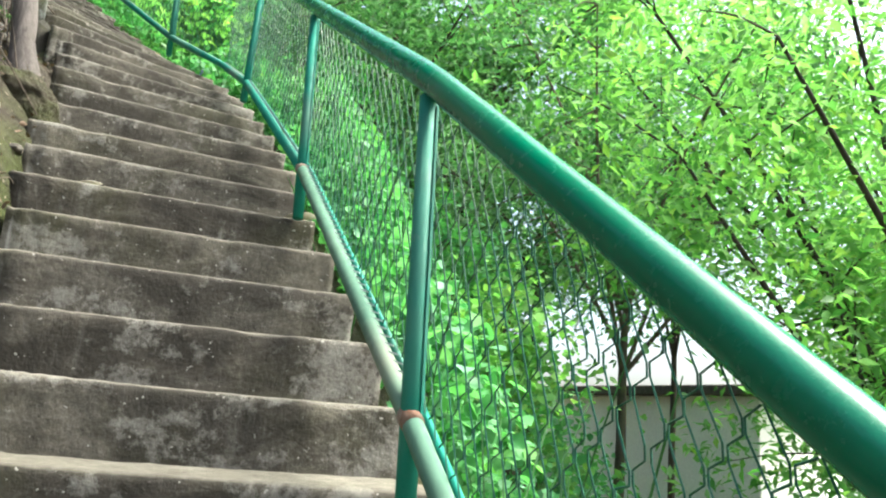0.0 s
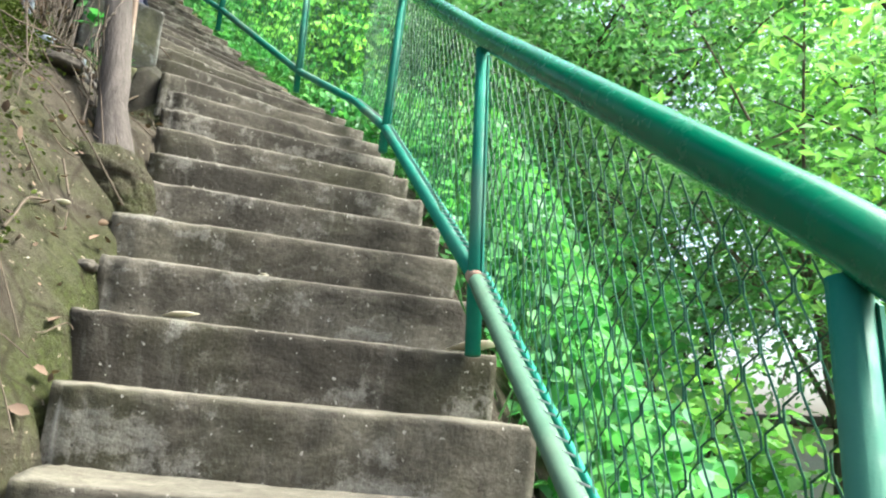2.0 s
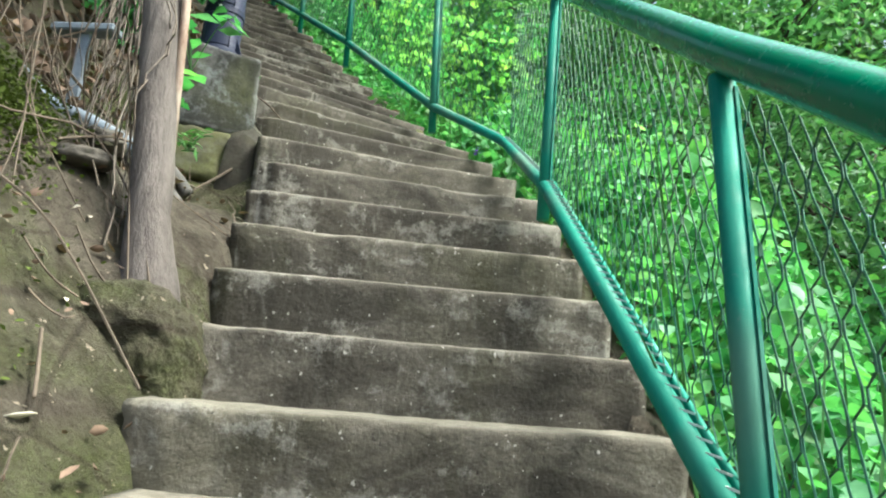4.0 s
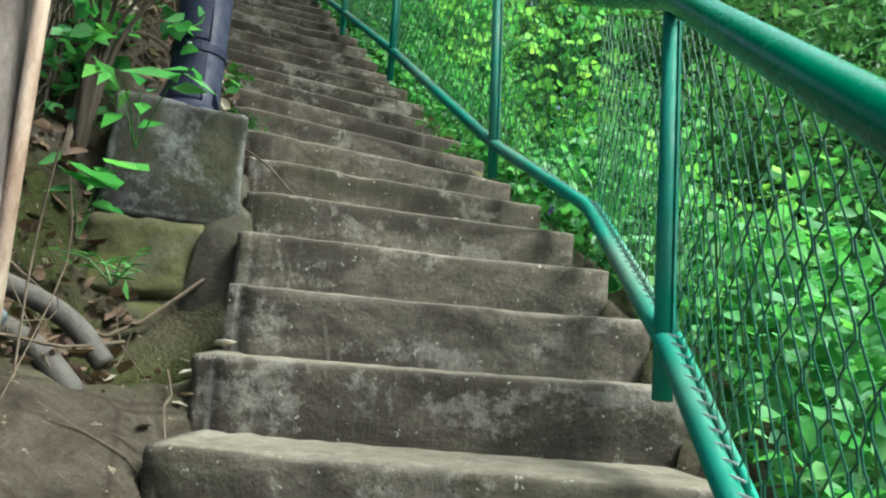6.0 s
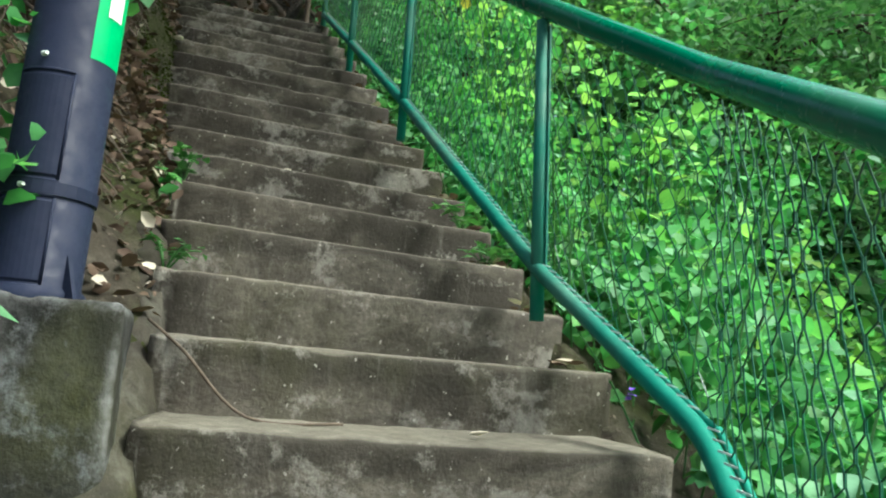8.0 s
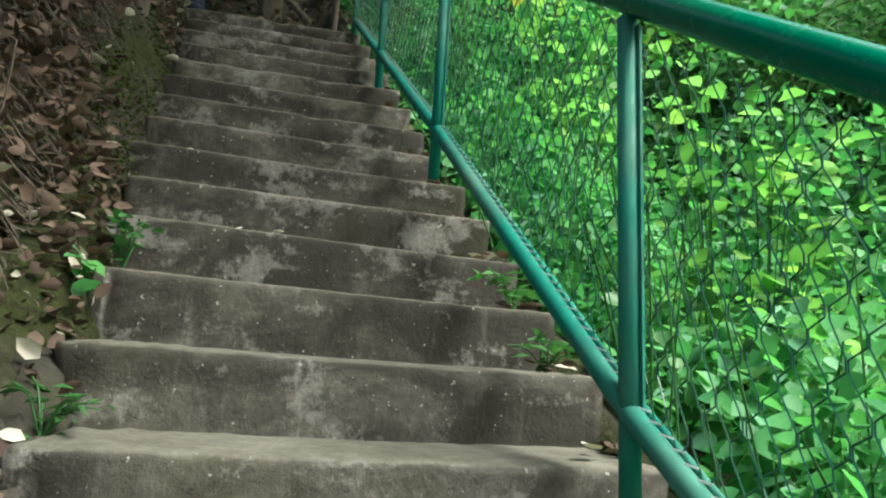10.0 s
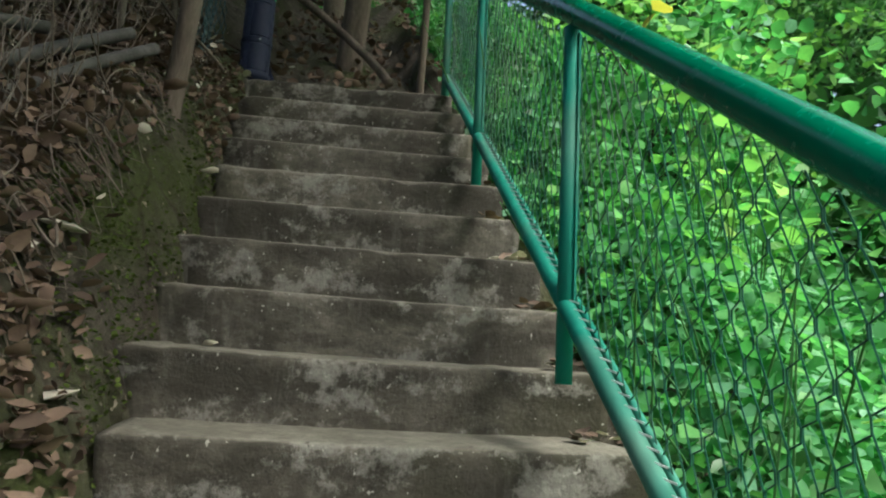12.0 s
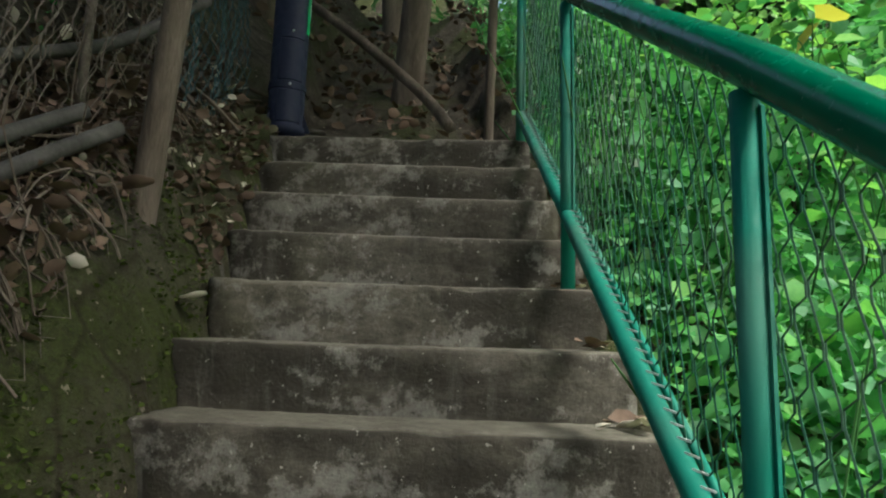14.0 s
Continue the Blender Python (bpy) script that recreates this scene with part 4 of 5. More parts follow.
# a torn length of the wire netting lies draped over the cut bank
rng = random.Random(6)
for i0, i1 in ((12.4, 15.0), (15.0, 17.5), (17.5, 20.5), (20.5, 22.6)):
    v, f = [], []
    ends = []
    for i in (i0, i1):
        p, m_, q = stair_frame(i, -0.16), stair_frame(i, -0.34), stair_frame(i, -0.66)
        ends.append([Vector((s.x, s.y, float(ground_at(s.x, s.y)[0]) + 0.055)) for s in (p, m_, q)])
    for k in (0, 1):
        zigzag_mesh(ends[0][k], ends[0][k + 1], ends[1][k], ends[1][k + 1], 0.066, 0.090, 0.0013, v, f, rng, 0.03)
    ob = under(link_mesh("wire_mesh", v, f, M_OLDWIRE, label="torn rusty wire netting draped on the bank"), old)
    ob["kind"] = "stuff"

# ---- pipes along the bank ----
for pts_, r, mat, lab in [
    ([(-3.02, 3.30, 1.30), (-2.72, 3.58, 1.22), (-2.56, 3.75, 1.13), (-2.47, 3.83, 1.02)], 0.028, M_PIPE, "thick grey pipe end curving into the soil"),
    ([(-3.08, 3.46, 1.38), (-2.78, 3.70, 1.29), (-2.61, 3.86, 1.20), (-2.52, 3.93, 1.09)], 0.026, M_PIPE, "thick grey pipe end lying beside another"),
    ([(-4.90, 5.24, 3.66), (-5.02, 5.46, 3.83), (-5.17, 5.74, 4.04), (-5.33, 6.04, 4.25)], 0.024, M_PIPE, "long grey pipe lying along the bank"),
    ([(-4.83, 5.36, 3.62), (-4.96, 5.58, 3.79), (-5.12, 5.84, 4.00), (-5.30, 6.13, 4.21)], 0.024, M_PIPE, "long grey pipe lying along the bank"),
    ([(-5.10, 5.14, 3.96), (-5.17, 5.34, 4.03), (-5.24, 5.54, 4.09), (-5.31, 5.74, 4.15)], 0.024, M_PIPE, "short grey pipe with a cut end on the bank"),
    ([(-5.49, 5.56, 4.30), (-5.59, 5.90, 4.46), (-5.67, 6.20, 4.62), (-5.77, 6.53, 4.92)], 0.022, M_PIPE, "long thin grey pipe along the upper bank"),
    ([(-2.95, 3.52, 1.42), (-2.82, 3.56, 1.30), (-2.69, 3.60, 1.25), (-2.52, 3.66, 1.16)], 0.028, M_BLUEPIPE, "short blue-grey pipe elbow on the bank"),
]:
    tagged(pipe("pipe", bent(pts_, 6), r, mat), lab, "pipe", group="pipes on the bank")
stand = tagged(empty("pipe_stand", (-2.88, 3.69, 1.33)), "small blue-grey metal stand on the bank", "stand")
for n_, c_, s_ in (("leg", (-2.88, 3.69, 1.46), (0.05, 0.02, 0.36)), ("top_plate", (-2.88, 3.69, 1.65), (0.24, 0.07, 0.03))):
    bm = bmesh.new()
    bmesh.ops.create_cube(bm, size=1)
    bmesh.ops.scale(bm, vec=s_, verts=bm.verts)
    bmesh.ops.bevel(bm, geom=bm.edges, offset=0.006, segments=1, affect="EDGES")
    bmesh.ops.rotate(bm, matrix=Matrix.Rotation(0.3, 3, "Z"), verts=bm.verts)
    bmesh.ops.translate(bm, vec=c_, verts=bm.verts)
    under(part(n_, bm, M_BLUEPIPE), stand)

# ---- bank: hanging roots, litter, stones ----
gen = np.random.default_rng(31)
v, f = [], []
for k in range(260):
    i = gen.uniform(6.5, 23.5) if k > 60 else gen.uniform(2.0, 6)
    if 7.5 < i < 11.5 and gen.random() < 0.7:
        continue
    p = stair_frame(i, -gen.uniform(0.25, 1.5))
    z = float(ground_at(p.x, p.y)[0])
    q = p + Vector((gen.normal(0.10, 0.12), gen.normal(-0.06, 0.12)))
    h = gen.uniform(0.15, 0.55)
    zq = float(ground_at(q.x, q.y)[0])
    tube(v, f, bent([(p.x, p.y, z + h), (p.x + gen.normal(0, 0.03), p.y + gen.normal(0, 0.03), z + h * 0.55), (q.x, q.y, zq + 0.03)], 3), gen.uniform(0.0014, 0.0032), 4, False)
tagged(link_mesh("hanging_roots", v, f, M_ROOT), "thin dry brown roots hanging down the bank", "roots", kind="stuff")
v, f = [], []
for k in range(46):
    i = gen.uniform(7, 25) if k > 10 else gen.uniform(1, 6)
    p = stair_frame(i, -gen.uniform(0.3, 1.5))
    a = gen.uniform(0, 6.28)
    row = []
    for t in np.linspace(-0.5, 0.5, 5):
        x, y = p.x + math.cos(a) * t * 0.8 + gen.normal(0, 0.03), p.y + math.sin(a) * t * 0.8 + gen.normal(0, 0.03)
        row.append((x, y, float(ground_at(x, y)[0]) + 0.06 + abs(gen.normal(0, 0.05))))
    r = gen.uniform(0.004, 0.011) if k > 10 else gen.uniform(0.002, 0.004)
    tube(v, f, bent(row, 3), r, 5, False)
tagged(link_mesh("twigs", v, f, M_ROOT), "dry bent twigs and roots lying on the bank", "twigs", kind="stuff")


def litter(name, n, place, size, mat, seed, label, lift=0.025, shape=LEAF_CURL):
    gen = np.random.default_rng(seed)
    rows = np.array([place(gen) for _ in range(n)])
    z = ground_at(rows[:, 0], rows[:, 1]) + 0.02 + gen.random(n) * lift
    ways = unit(gen, n) * np.array([1, 1, 0.5])
    ob = leaf_cloud(name, shape, np.column_stack([rows, z]), ways, size * gen.uniform(0.4, 1.35, n), mat, gen, 1.1)
    return tagged(ob, label, "leaf litter", kind="stuff")


def on_bank(gen):
    i = gen.uniform(10.5, 25)
    p = stair_frame(i, -(0.24 if 15.2 < i < 20.2 else 0.03) - 1.5 * gen.random() ** (1.4 if gen.random() < 0.35 else 0.6))
    return (p.x, p.y)


def on_low_bank(gen):
    p = stair_frame(gen.uniform(5.4, 9), -0.30 - 0.9 * gen.random())
    return (p.x, p.y)


def on_top(gen):
    l = edge_l(gen.uniform(27, 52))
    a = Vector((0.76, 0.65))
    return tuple(l + a * gen.uniform(-2.5, 3.0))


litter("leaf_litter", 2900, on_bank, 0.052, M_LITTER, 51, "brown curled dead leaves on the bank")
litter("leaf_litter", 650, on_low_bank, 0.058, M_LITTER, 52, "brown and pale dead leaves beside the plinth")
litter("leaf_litter", 4500, on_top, 0.08, M_LITTER, 53, "deep brown leaf litter on the slope above the steps", 0.05)
litter("leaf_litter", 300, on_bank, 0.065, M_PALELEAF, 54, "bleached dead leaves scattered on the bank", 0.05)
litter("leaf_litter", 60, on_top, 0.09, M_PALELEAF, 55, "bleached dead leaves scattered above the steps", 0.06)

# far woods that close the hillside above the creepers
gen = np.random.default_rng(61)
n = 24000
off = gen.uniform(3.4, 13, n)
rows = np.array([tuple(stair_frame(gen.uniform(6, 64), float(d))) for d in off])
keep = rows[:, 0] < 0.06 * rows[:, 1] + gen.normal(0, 0.25, n)  # the wood ends where the valley opens
rows, off = rows[keep], off[keep]
n = len(rows)
z = ground_at(rows[:, 0], rows[:, 1]) + np.clip(1.0 + 1.15 * (off - 3.0), 0.8, 9.5) * gen.random(n) ** 0.75
woods = leaf_cloud("far_woods", LEAF_BROAD, np.column_stack([rows, z]), unit(gen, n) * np.array([1, 1, 0.5]) + np.array([0, 0, -0.3]), 0.24 * gen.uniform(0.5, 1.2, n), M_DEEP, gen)
tagged(woods, "dark green undergrowth filling the wood behind", "undergrowth", kind="stuff")

# ---- small plants ----
def sprig(at, n, size, mat, seed, label, spread=0.10, rise=0.12, shape=LEAF_BROAD, category="plant"):
    gen, rnd = np.random.default_rng(seed), random.Random(seed)
    at = Vector(at)
    root = tagged(empty("plant", at), label, category)
    v, f, tips = [], [], []
    for k in range(max(3, n // 4)):
        a = rnd.random() * 6.283
        tip = at + Vector((math.cos(a) * spread * rnd.uniform(0.4, 1.1), math.sin(a) * spread * rnd.uniform(0.4, 1.1), rise * rnd.uniform(0.5, 1.1)))
        row = bent([at, at.lerp(tip, 0.5) + Vector((0, 0, rise * 0.25)), tip], 4)
        tube(v, f, row, 0.0022, 4, False)
        tips += row[2:]
    under(link_mesh("stem", v, f, M_FERN), root)
    tips = np.array([tuple(t) for t in tips])
    p = tips[gen.integers(0, len(tips), n)] + gen.normal(0, 0.012, (n, 3))
    w = unit(gen, n) * np.array([1, 1, 0.3])
    under(leaf_cloud("leaves", shape, p, w, size * gen.uniform(0.6, 1.25, n), mat, gen, 0.35), root)


def by_left(i, d, z):
    p = stair_frame(i, -0.0001) + (edge_r(i) - edge_l(i)).normalized() * d
    return (p.x, p.y, RISE * z)


def by_right(i, d, z):
    p = edge_r(i) + (edge_r(i) - edge_l(i)).normalized() * d
    return (p.x, p.y, RISE * z)


sprig(by_left(11.5, -0.03, 10.95), 34, 0.05, M_FERN, 1, "small dark green fern in the corner of a step", 0.10, 0.12, LEAF_SLIM)
sprig(by_right(12.5, -0.06, 12.02), 34, 0.075, M_FERN, 2, "dark green seedling growing at the end of a step", 0.14, 0.12, LEAF_SLIM)
sprig(by_right(13.5, -0.04, 13.02), 34, 0.08, M_FERN, 3, "dark green seedling growing at the end of a step", 0.14, 0.12, LEAF_SLIM)
sprig(by_left(13.6, 0.02, 13.02), 44, 0.035, M_FERN, 4, "bluish green weed at the end of a step", 0.08, 0.14)
sprig(by_left(12.8, -0.03, 12.5), 7, 0.06, M_VINE, 5, "bright green seedling among dead leaves", 0.06, 0.12)
sprig((-2.80, 4.14, 1.70), 16, 0.12, M_VINE, 6, "bright green slim-leaved shoot over the plinth", 0.22, 0.24, LEAF_SLIM)
sprig((-2.60, 3.98, 1.28), 30, 0.05, M_FERN, 7, "green trailing weed on the ledge", 0.14, 0.10, LEAF_SLIM)
sprig((-2.72, 3.95, 1.40), 12, 0.085, M_VINE, 8, "pale green leafy shoot beside the ledge", 0.10, 0.22)
for k, (x, y, h, r) in enumerate([(-3.12, 4.18, 0.75, 0.24), (-3.30, 4.02, 1.0, 0.30), (-3.55, 4.35, 1.1, 0.35), (-4.0, 4.4, 1.0, 0.4), (-6.1, 5.6, 1.0, 0.4), (-6.5, 6.1, 1.1, 0.45), (-5.9, 4.9, 0.9, 0.45), (-3.0, 2.6, 0.6, 0.3)]):
    bush((x, y), r, h, 420, 0.06, M_FERN if k % 2 else M_VINE, 140 + k, label="loose green shrub on the bank")
# bright shoots that rise above the railing
for k, (x, y, h) in enumerate([(-2.42, 6.85, 1.35), (-2.64, 7.06, 1.5), (-2.23, 7.09, 1.3), (-3.93, 8.08, 1.55), (-3.64, 7.92, 1.4), (-1.33, 6.14, 1.0)]):
    z = float(ground_at(x, y)[0])
    sprig((x, y, z), 80, 0.085, M_CANOPY, 200 + k, "bright green broad-leaved shoot above the railing", 0.34, h)

# ---- single leaves, stones, twigs ----
def single_leaf(at, turn, size, mat, label, seed):
    gen = np.random.default_rng(seed)
    ob = leaf_cloud("dead_leaf", LEAF_CURL, np.array([at], float), np.array([(math.cos(turn), math.sin(turn), 0.03)]), np.array([size]), mat, gen, 0.12)
    mod = ob.modifiers.new("thick", "SOLIDIFY")
    mod.thickness = 0.0015
    return tagged(ob, label, "leaf")


def on_step(i, f, back):
    """A place on the tread of step i: f from its left end to its right end, back metres behind the nosing."""
    p = edge_l(i).lerp(edge_r(i), f)
    run = (edge_l(i + 1) + edge_r(i + 1) - edge_l(i) - edge_r(i)).normalized()
    p = p + run * back
    return (p.x, p.y, RISE * i + 0.012)


for k, (i, f, back_, turn, size, mat, lab) in enumerate([
    (0, 0.92, 0.09, 0.3, 0.16, M_PALELEAF, "large dry pale leaf lying on a step"),
    (0, 0.16, 0.10, 0.4, 0.10, M_PALELEAF, "slim bleached leaf on a step"),
    (14, 0.27, 0.14, 2.6, 0.09, M_PALELEAF, "curled bleached leaf against a riser"),
    (14, 0.36, 0.10, 0.6, 0.04, M_PALELEAF, "small bleached leaf on a step"),
    (14, 0.97, 0.12, 2.0, 0.10, M_PALELEAF, "pale dry leaf at the end of a step"),
    (14, 0.93, 0.16, 1.0, 0.08, M_LITTER, "reddish dry leaf at the end of a step"),
    (13, 0.96, 0.10, 0.2, 0.09, M_LITTER, "reddish dry leaf at the end of a step"),
    (13, 0.98, 0.15, 1.6, 0.08, M_LITTER, "brown dry leaf at the end of a step"),
    (11, 1.02, 0.16, 2.2, 0.12, M_LITTER, "brown dry leaf by a railing post"),
    (18, 0.95, 0.14, 0.5, 0.07, M_PALELEAF, "pale dry leaf at the end of a step"),
    (18, 0.90, 0.10, 1.5, 0.05, M_PALELEAF, "pale dry leaf at the end of a step"),
    (17, 0.94, 0.12, 2.5, 0.08, M_LITTER, "reddish dry leaf at the end of a step"),
    (17, 0.97, 0.15, 0.9, 0.08, M_LITTER, "reddish dry leaf at the end of a step"),
    (16, 0.12, 0.12, 0.4, 0.05, M_PALELEAF, "small bleached leaf on a step"),
    (16, 0.96, 0.10, 2.9, 0.07, M_PALELEAF, "pale dry leaf at the end of a step"),
    (9, 0.62, 0.12, 0.9, 0.05, M_PALELEAF, "small bleached leaf on a step"),
    (1, 0.40, 0.12, 0.2, 0.035, M_PALELEAF, "small white scrap on a step"),
]):
    single_leaf(on_step(i, f, back_), turn, size, mat, lab, 300 + k)
for k, (x, y, dz, turn, size) in enumerate([(-1.91, 2.89, 0.0, 1.3, 0.07), (-2.98, 4.91, 0.05, 1.0, 0.10), (-3.06, 4.99, 0.05, 2.2, 0.09), (-2.54, 4.17, 0.06, 1.3, 0.11), (-2.44, 4.18, 0.05, 0.2, 0.07)]):
    single_leaf((x, y, float(ground_at(x, y)[0]) + dz), turn, size, M_PALELEAF, "bleached white dead leaf on the bank", 340 + k)


def lying(name, pts, r, mat, label, category):
    v, f = [], []
    tube(v, f, bent(pts, 6), r, 6)
    return tagged(link_mesh(name, v, f, mat, smooth=True), label, category)


def soil_line(pts, lift=0.012):
    return [(x, y, float(ground_at(x, y)[0]) + lift + 0.02) for x, y in pts]


a0, a1, a2, a3 = (Vector(on_step(*q)) for q in ((10, -0.05, 0.05), (10, 0.03, -0.012), (9, 0.16, 0.20), (9, 0.36, 0.17)))
lying("root", [a0 + Vector((0, 0, 0.02)), a1 - Vector((0, 0, 0.05)), a2, a3], 0.004, M_ROOT, "thin pale root trailing over a step", "root")
lying("twig", soil_line([(-1.88, 2.83), (-1.86, 2.74), (-1.82, 2.66), (-1.79, 2.60)]), 0.004, M_ROOT, "thin pale stem lying on the soil", "twig")
lying("twig", soil_line([(-2.00, 3.02), (-1.94, 2.98), (-1.90, 2.95)]), 0.004, M_ROOT, "short dry twig on the soil", "twig")
lying("fallen_branch", [(-6.72, 7.43, 5.60), (-6.31, 7.59, 5.25), (-5.91, 7.71, 4.88), (-5.68, 7.70, 4.66)], 0.030, M_BARK, "fallen bare branch on the slope above the steps", "branch")
lying("stake", [(-5.47, 7.75, 4.35), (-5.47, 7.76, 5.2), (-5.45, 7.76, 6.4)], 0.022, M_BARK, "thin upright wooden stake at the top of the steps", "stake")


def stone(at, size, seed, label):
    bm = bmesh.new()
    bmesh.ops.create_icosphere(bm, subdivisions=3, radius=1)
    for q in bm.verts:
        d = q.co.normalized()
        q.co = d * (1 + 0.35 * noise.noise(d * 1.6 + Vector((seed, 0, 0))) + 0.12 * noise.noise(d * 5 + Vector((0, seed, 0))))
        q.co = Vector((q.co.x * size[0], q.co.y * size[1], q.co.z * size[2])) + Vector(at)
    return tagged(part("stone", bm, M_ROCK, smooth=True), label, "stone")


rnd = random.Random(17)
for k, (x, y, s) in enumerate([(-1.76, 2.90, 0.05), (-2.35, 3.34, 0.10), (-2.50, 3.52, 0.10), (-6.6, 7.5, 0.08)]):
    z = float(ground_at(x, y)[0])
    s *= 0.75
    stone((x, y, z + s * 0.05), (s, s * rnd.uniform(0.6, 1.1), s * rnd.uniform(0.35, 0.5)), k * 3.1, "rough grey-brown stone half sunk in the soil")


def on_path_side(gen):
    p = stair_frame(gen.uniform(-5, 7), -0.03 - 1.3 * gen.random() ** 1.2)
    return (p.x, p.y)


litter("leaf_litter", 330, on_path_side, 0.035, M_LITTER, 56, "small brown leaf scraps on bare soil")
litter("leaf_litter", 90, on_path_side, 0.035, M_PALELEAF, 57, "small bleached leaf scraps on bare soil", 0.01, LEAF_SLIM)
v, f = [], []
gen = np.random.default_rng(77)
for k in range(90):
    p = stair_frame(gen.uniform(-4, 7), -0.05 - 1.3 * gen.random())
    a, r = gen.uniform(0, 6.28), gen.uniform(0.03, 0.12)
    row = []
    for t in (-1, -0.3, 0.4, 1):
        x, y = p.x + math.cos(a) * t * r + gen.normal(0, 0.008), p.y + math.sin(a) * t * r + gen.normal(0, 0.008)
        row.append((x, y, float(ground_at(x, y)[0]) + 0.035))
    tube(v, f, bent(row, 2), gen.uniform(0.0015, 0.003), 4, False)
tagged(link_mesh("twigs", v, f, M_ROOT), "short dry twigs strewn on bare soil", "twigs", kind="stuff")
# yellowing leaves on the shoots above the railing
sprig((-4.02, 7.74, 4.35), 4, 0.10, M_YELLOW, 260, "shoot with a few yellowing leaves", 0.08, 0.30)
# rust collars where the lower rail meets two posts
for k in (2, 3):
    p, q = low_pts[k], low_pts[k] + (low_pts[k + 1] - low_pts[k]).normalized() * 0.02
    under(pipe("weld", [p - (q - p) * 1.2, p, q], [0.0255, 0.027, 0.0255], M_RUST, label="rusty brown weld"), fence)


def pile_a(gen):
    p = stair_frame(gen.normal(14.6, 0.7), -0.10 - 0.55 * gen.random())
    return (p.x, p.y)


def pile_b(gen):
    p = stair_frame(gen.normal(17.6, 0.8), -0.30 - 0.55 * gen.random())
    return (p.x, p.y)


def pile_c(gen):
    p = stair_frame(gen.normal(20.5, 1.2), -0.25 - 0.5 * gen.random())
    return (p.x, p.y)


def pile_d(gen):
    p = stair_frame(gen.normal(16.3, 0.6), -0.32 - 0.45 * gen.random())
    return (p.x, p.y)


for k, (where, n) in enumerate(((pile_a, 260), (pile_b, 360), (pile_c, 260), (pile_d, 160))):
    litter("leaf_litter", 2 * n, where, 0.058, M_LITTER, 400 + k, "heap of reddish brown dead leaves on the bank", 0.09)


def on_cut(gen):
    i = gen.uniform(12.2, 23.8)
    p = stair_frame(i, -(0.20 if 15.2 < i < 20.2 else 0.02) - 0.55 * gen.random())
    return (p.x, p.y)


litter("leaf_litter", 2200, on_cut, 0.040, M_LITTER, 420, "small brown leaf scraps caught on the cut bank", 0.05)
litter("leaf_litter", 160, on_cut, 0.045, M_PALELEAF, 421, "bleached leaf scraps caught on the cut bank", 0.05)
gen = np.random.default_rng(91)
v, f = [], []
for k in range(150):
    i, d = gen.uniform(12, 23.4), gen.uniform(0.35, 0.8)
    row = []
    for t in np.linspace(0, 1, 5):
        p = stair_frame(i + gen.normal(0, 0.06) - 0.25 * t, -max(0.20, d * (1 - 0.7 * t)))
        row.append((p.x, p.y, float(ground_at(p.x, p.y)[0]) + 0.055 + abs(gen.normal(0, 0.012))))
    tube(v, f, bent(row, 3), gen.uniform(0.0014, 0.0034), 4, False)
tagged(link_mesh("hanging_roots", v, f, M_ROOT), "thin pale roots running down the cut bank", "roots", kind="stuff")


def on_moss(gen):
    i = gen.uniform(15.0, 20.4)
    p = stair_frame(i, -0.01 - 0.30 * gen.random() ** 1.2)
    return (p.x, p.y)


def on_low_moss(gen):
    i, d = (gen.normal(-1.0, 1.6), gen.normal(0.55, 0.14)) if gen.random() < 0.7 else (gen.normal(3.2, 0.5), gen.normal(0.62, 0.10))
    p = stair_frame(i, -max(0.22, d))
    return (p.x, p.y)


for where, n, seed, lab in ((on_moss, 2600, 430, "dark green moss on the foot of the cut bank"), (on_low_moss, 9000, 431, "yellow-green moss on bare soil beside the steps")):
    ob = litter("moss", n, where, 0.016, M_MOSS, seed, lab, 0.012)
    ob["category"] = "moss"
# the rock in which the grey post stands
tagged(rough_block("rock", (-2.05, 3.36, 0.47), (0.24, 0.30, 0.32), 0.5, M_SOIL, 21, 0.05, 26, 0.045, 0.06), "rough grey-brown rock at the foot of the grey post", "rock")
# bright wire ends hooked over the lower rail
for k in range(2, len(low_pts) - 1):
    a0, a1 = low_pts[k], low_pts[k + 1]
    d = (a1 - a0).normalized()
    out, up_ = d.cross(Vector((0, 0, 1))).normalized(), Vector((0, 0, 1))
    v, f = [], []
    n = int((a1 - a0).length / 0.042)
    for j in range(1, n):
        p = a0.lerp(a1, j / n)
        tube(v, f, [p + out * 0.024 + up_ * 0.029, p + out * 0.013 + up_ * 0.0285 + d * 0.008, p + out * 0.002 + up_ * 0.0275 + d * 0.016], 0.0028, 4)
    ob = under(link_mesh("hook", v, f, M_WIREEND, label="bright bare wire ends hooked over the rail"), fence)
    ob["kind"] = "stuff"

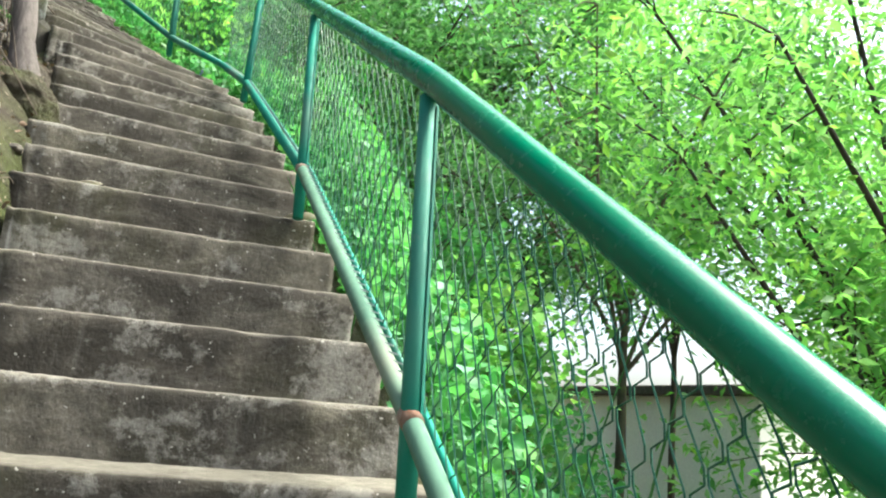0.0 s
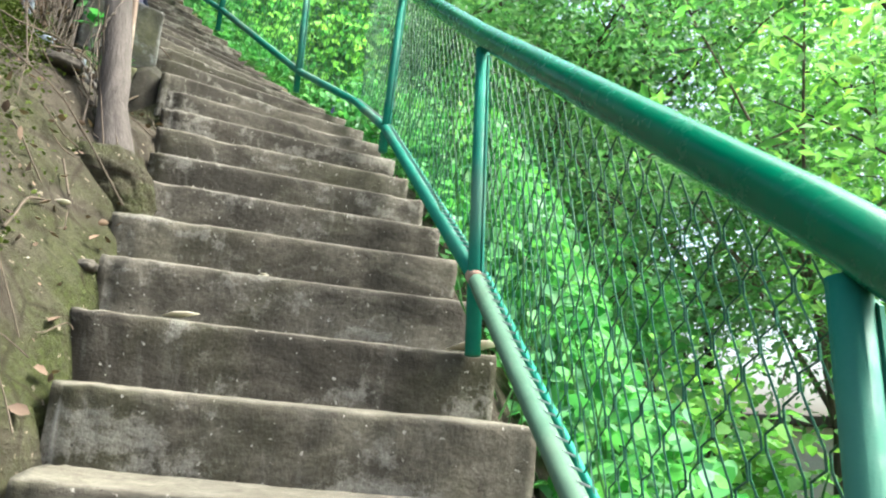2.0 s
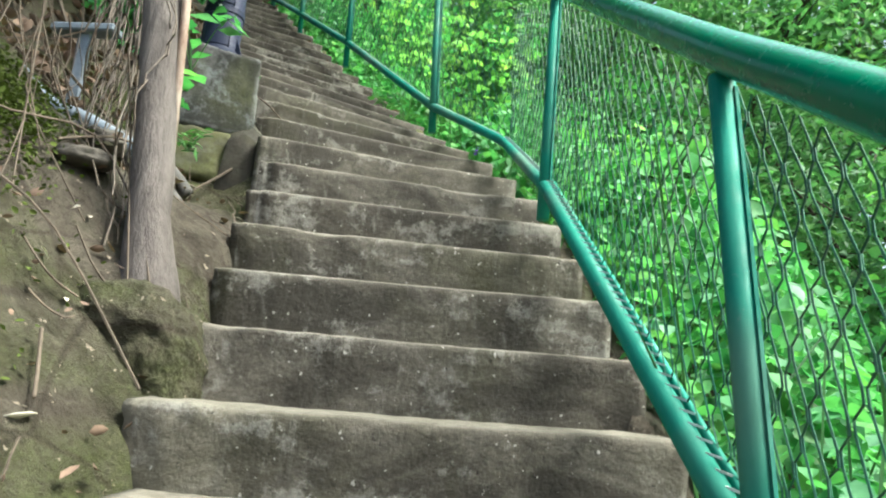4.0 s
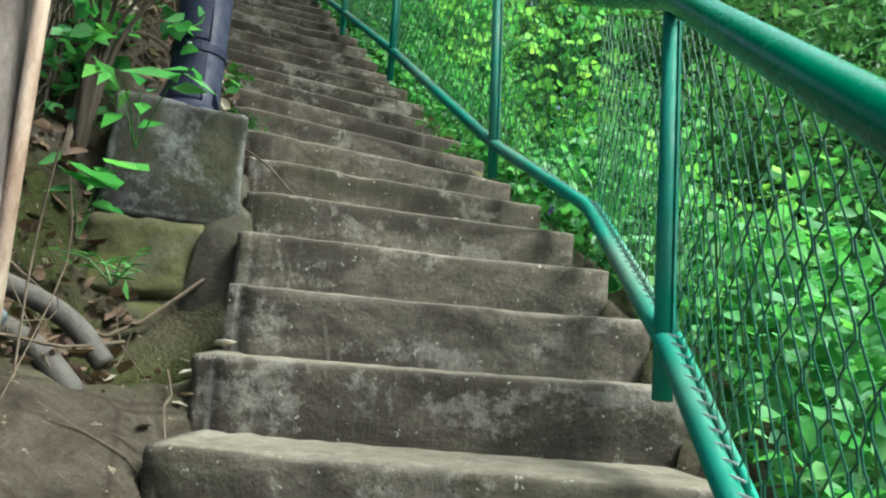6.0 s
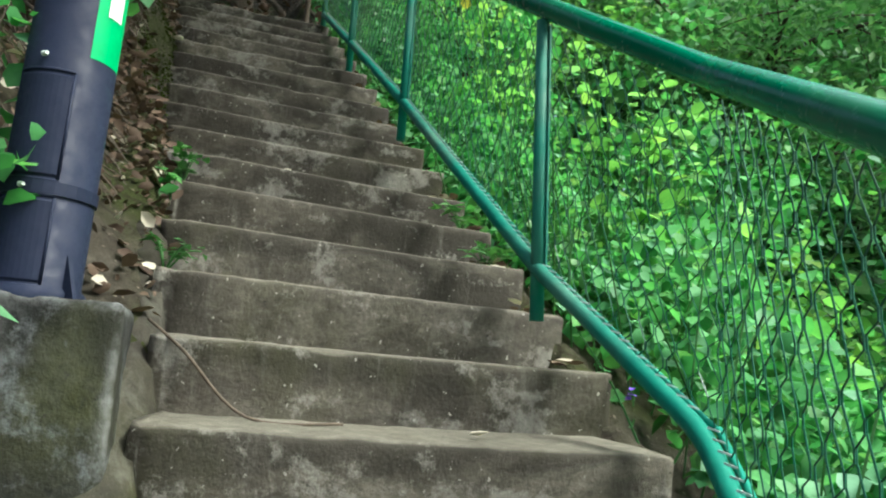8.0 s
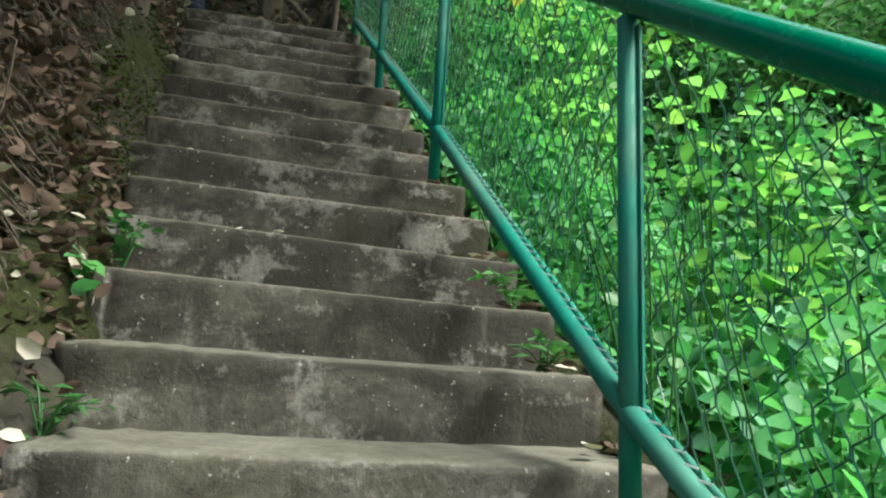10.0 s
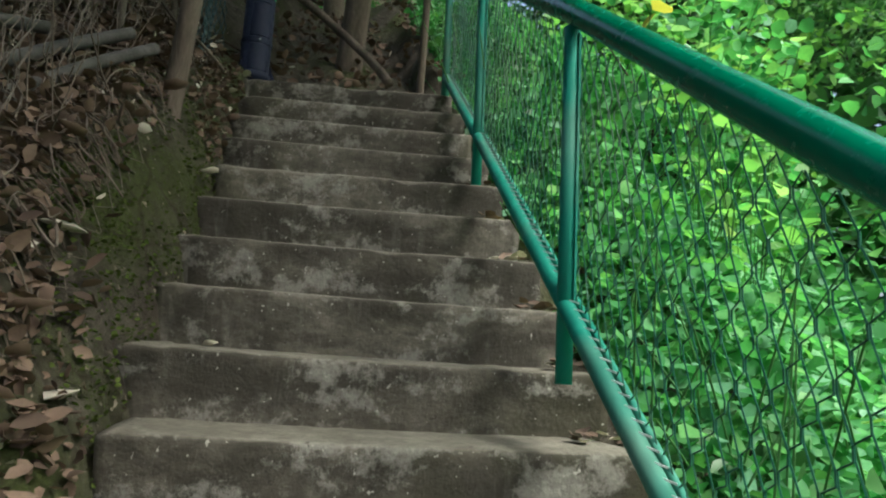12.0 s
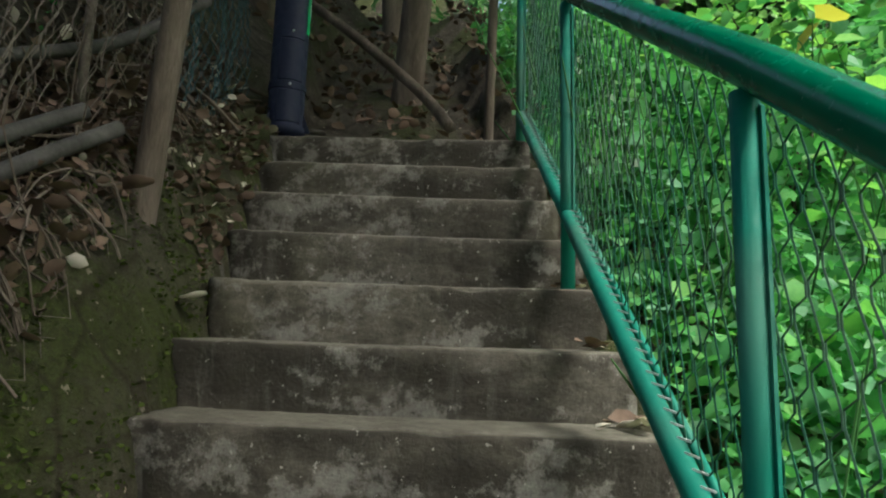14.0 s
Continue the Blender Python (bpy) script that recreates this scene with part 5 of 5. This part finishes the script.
# tangled pale roots and big dead leaves on the bank
gen = np.random.default_rng(95)
v, f = [], []
for k in range(70):
    i, d, a = gen.normal(17.4, 1.3), gen.uniform(0.28, 0.75), gen.uniform(0, 6.28)
    c = stair_frame(i, -d)
    row = []
    for t in np.linspace(0, 1, 5):
        x, y = c.x + math.cos(a) * 0.17 * t + gen.normal(0, 0.025), c.y + math.sin(a) * 0.17 * t + gen.normal(0, 0.025)
        row.append((x, y, float(ground_at(x, y)[0]) + 0.07 + abs(gen.normal(0, 0.035))))
    tube(v, f, bent(row, 4), gen.uniform(0.0018, 0.0042), 5, False)
tagged(link_mesh("tangled_roots", v, f, M_PALEROOT), "tangled pale dry roots on the bank", "roots", kind="stuff")
for k, (x, y, dz, turn, size, mat) in enumerate([(-4.50, 5.68, 0.08, 4.4, 0.13, M_PALELEAF), (-5.16, 6.12, 0.12, 0.4, 0.12, M_LITTER), (-4.14, 5.50, 0.06, 2.1, 0.10, M_PALELEAF),
                                                 (-4.28, 5.44, 0.06, 0.9, 0.11, M_LITTER), (-5.10, 6.28, 0.08, 1.9, 0.10, M_PALELEAF), (-4.75, 5.72, 0.08, 5.3, 0.12, M_LITTER)]):
    single_leaf((x, y, float(ground_at(x, y)[0]) + dz), turn, size, mat, "large curled dead leaf caught on the bank", 360 + k)
# a length of dark teal netting between the slim tree and the upper lamp post
rng = random.Random(8)
a, b = (Vector((x, y, z)) for x, y, z in ((-5.72, 6.42, 4.25), (-6.42, 6.98, 4.70)))
v, f = [], []
zigzag_mesh(a, a + Vector((0, 0, 1.3)), b, b + Vector((0, 0, 1.3)), 0.036, 0.050, 0.0026, v, f, rng, 0.05)
ob = under(link_mesh("wire_mesh", v, f, M_TEALWIRE, label="dark teal coated wire netting"), old)
ob["kind"] = "stuff"

# dry leaves gathered at the railing ends of the upper steps
for seed, mat, n, lab in ((501, M_LITTER, 70, "reddish brown dry leaves gathered at the step ends"), (502, M_PALELEAF, 22, "bleached dry leaves gathered at the step ends")):
    gen = np.random.default_rng(seed)
    at = np.array([on_step(int(i), gen.uniform(0.93, 1.03), gen.uniform(0.09, 0.20)) for i in gen.integers(10, 21, n)])
    at[:, 2] += gen.uniform(0.0, 0.02, n)
    ob = leaf_cloud("leaf_litter", LEAF_CURL, at, unit(gen, n) * np.array([1, 1, 0.01]), 0.06 * gen.uniform(0.5, 1.3, n), mat, gen, 0.25)
    tagged(ob, lab, "leaf litter", kind="stuff")
# one small violet blossom at the edge of a step
p = by_right(9.6, 0.04, 9.55)
sprig(p, 6, 0.022, M_VIOLET, 510, "tiny violet blossom beside a step", 0.02, 0.05, LEAF_BROAD, "flower")
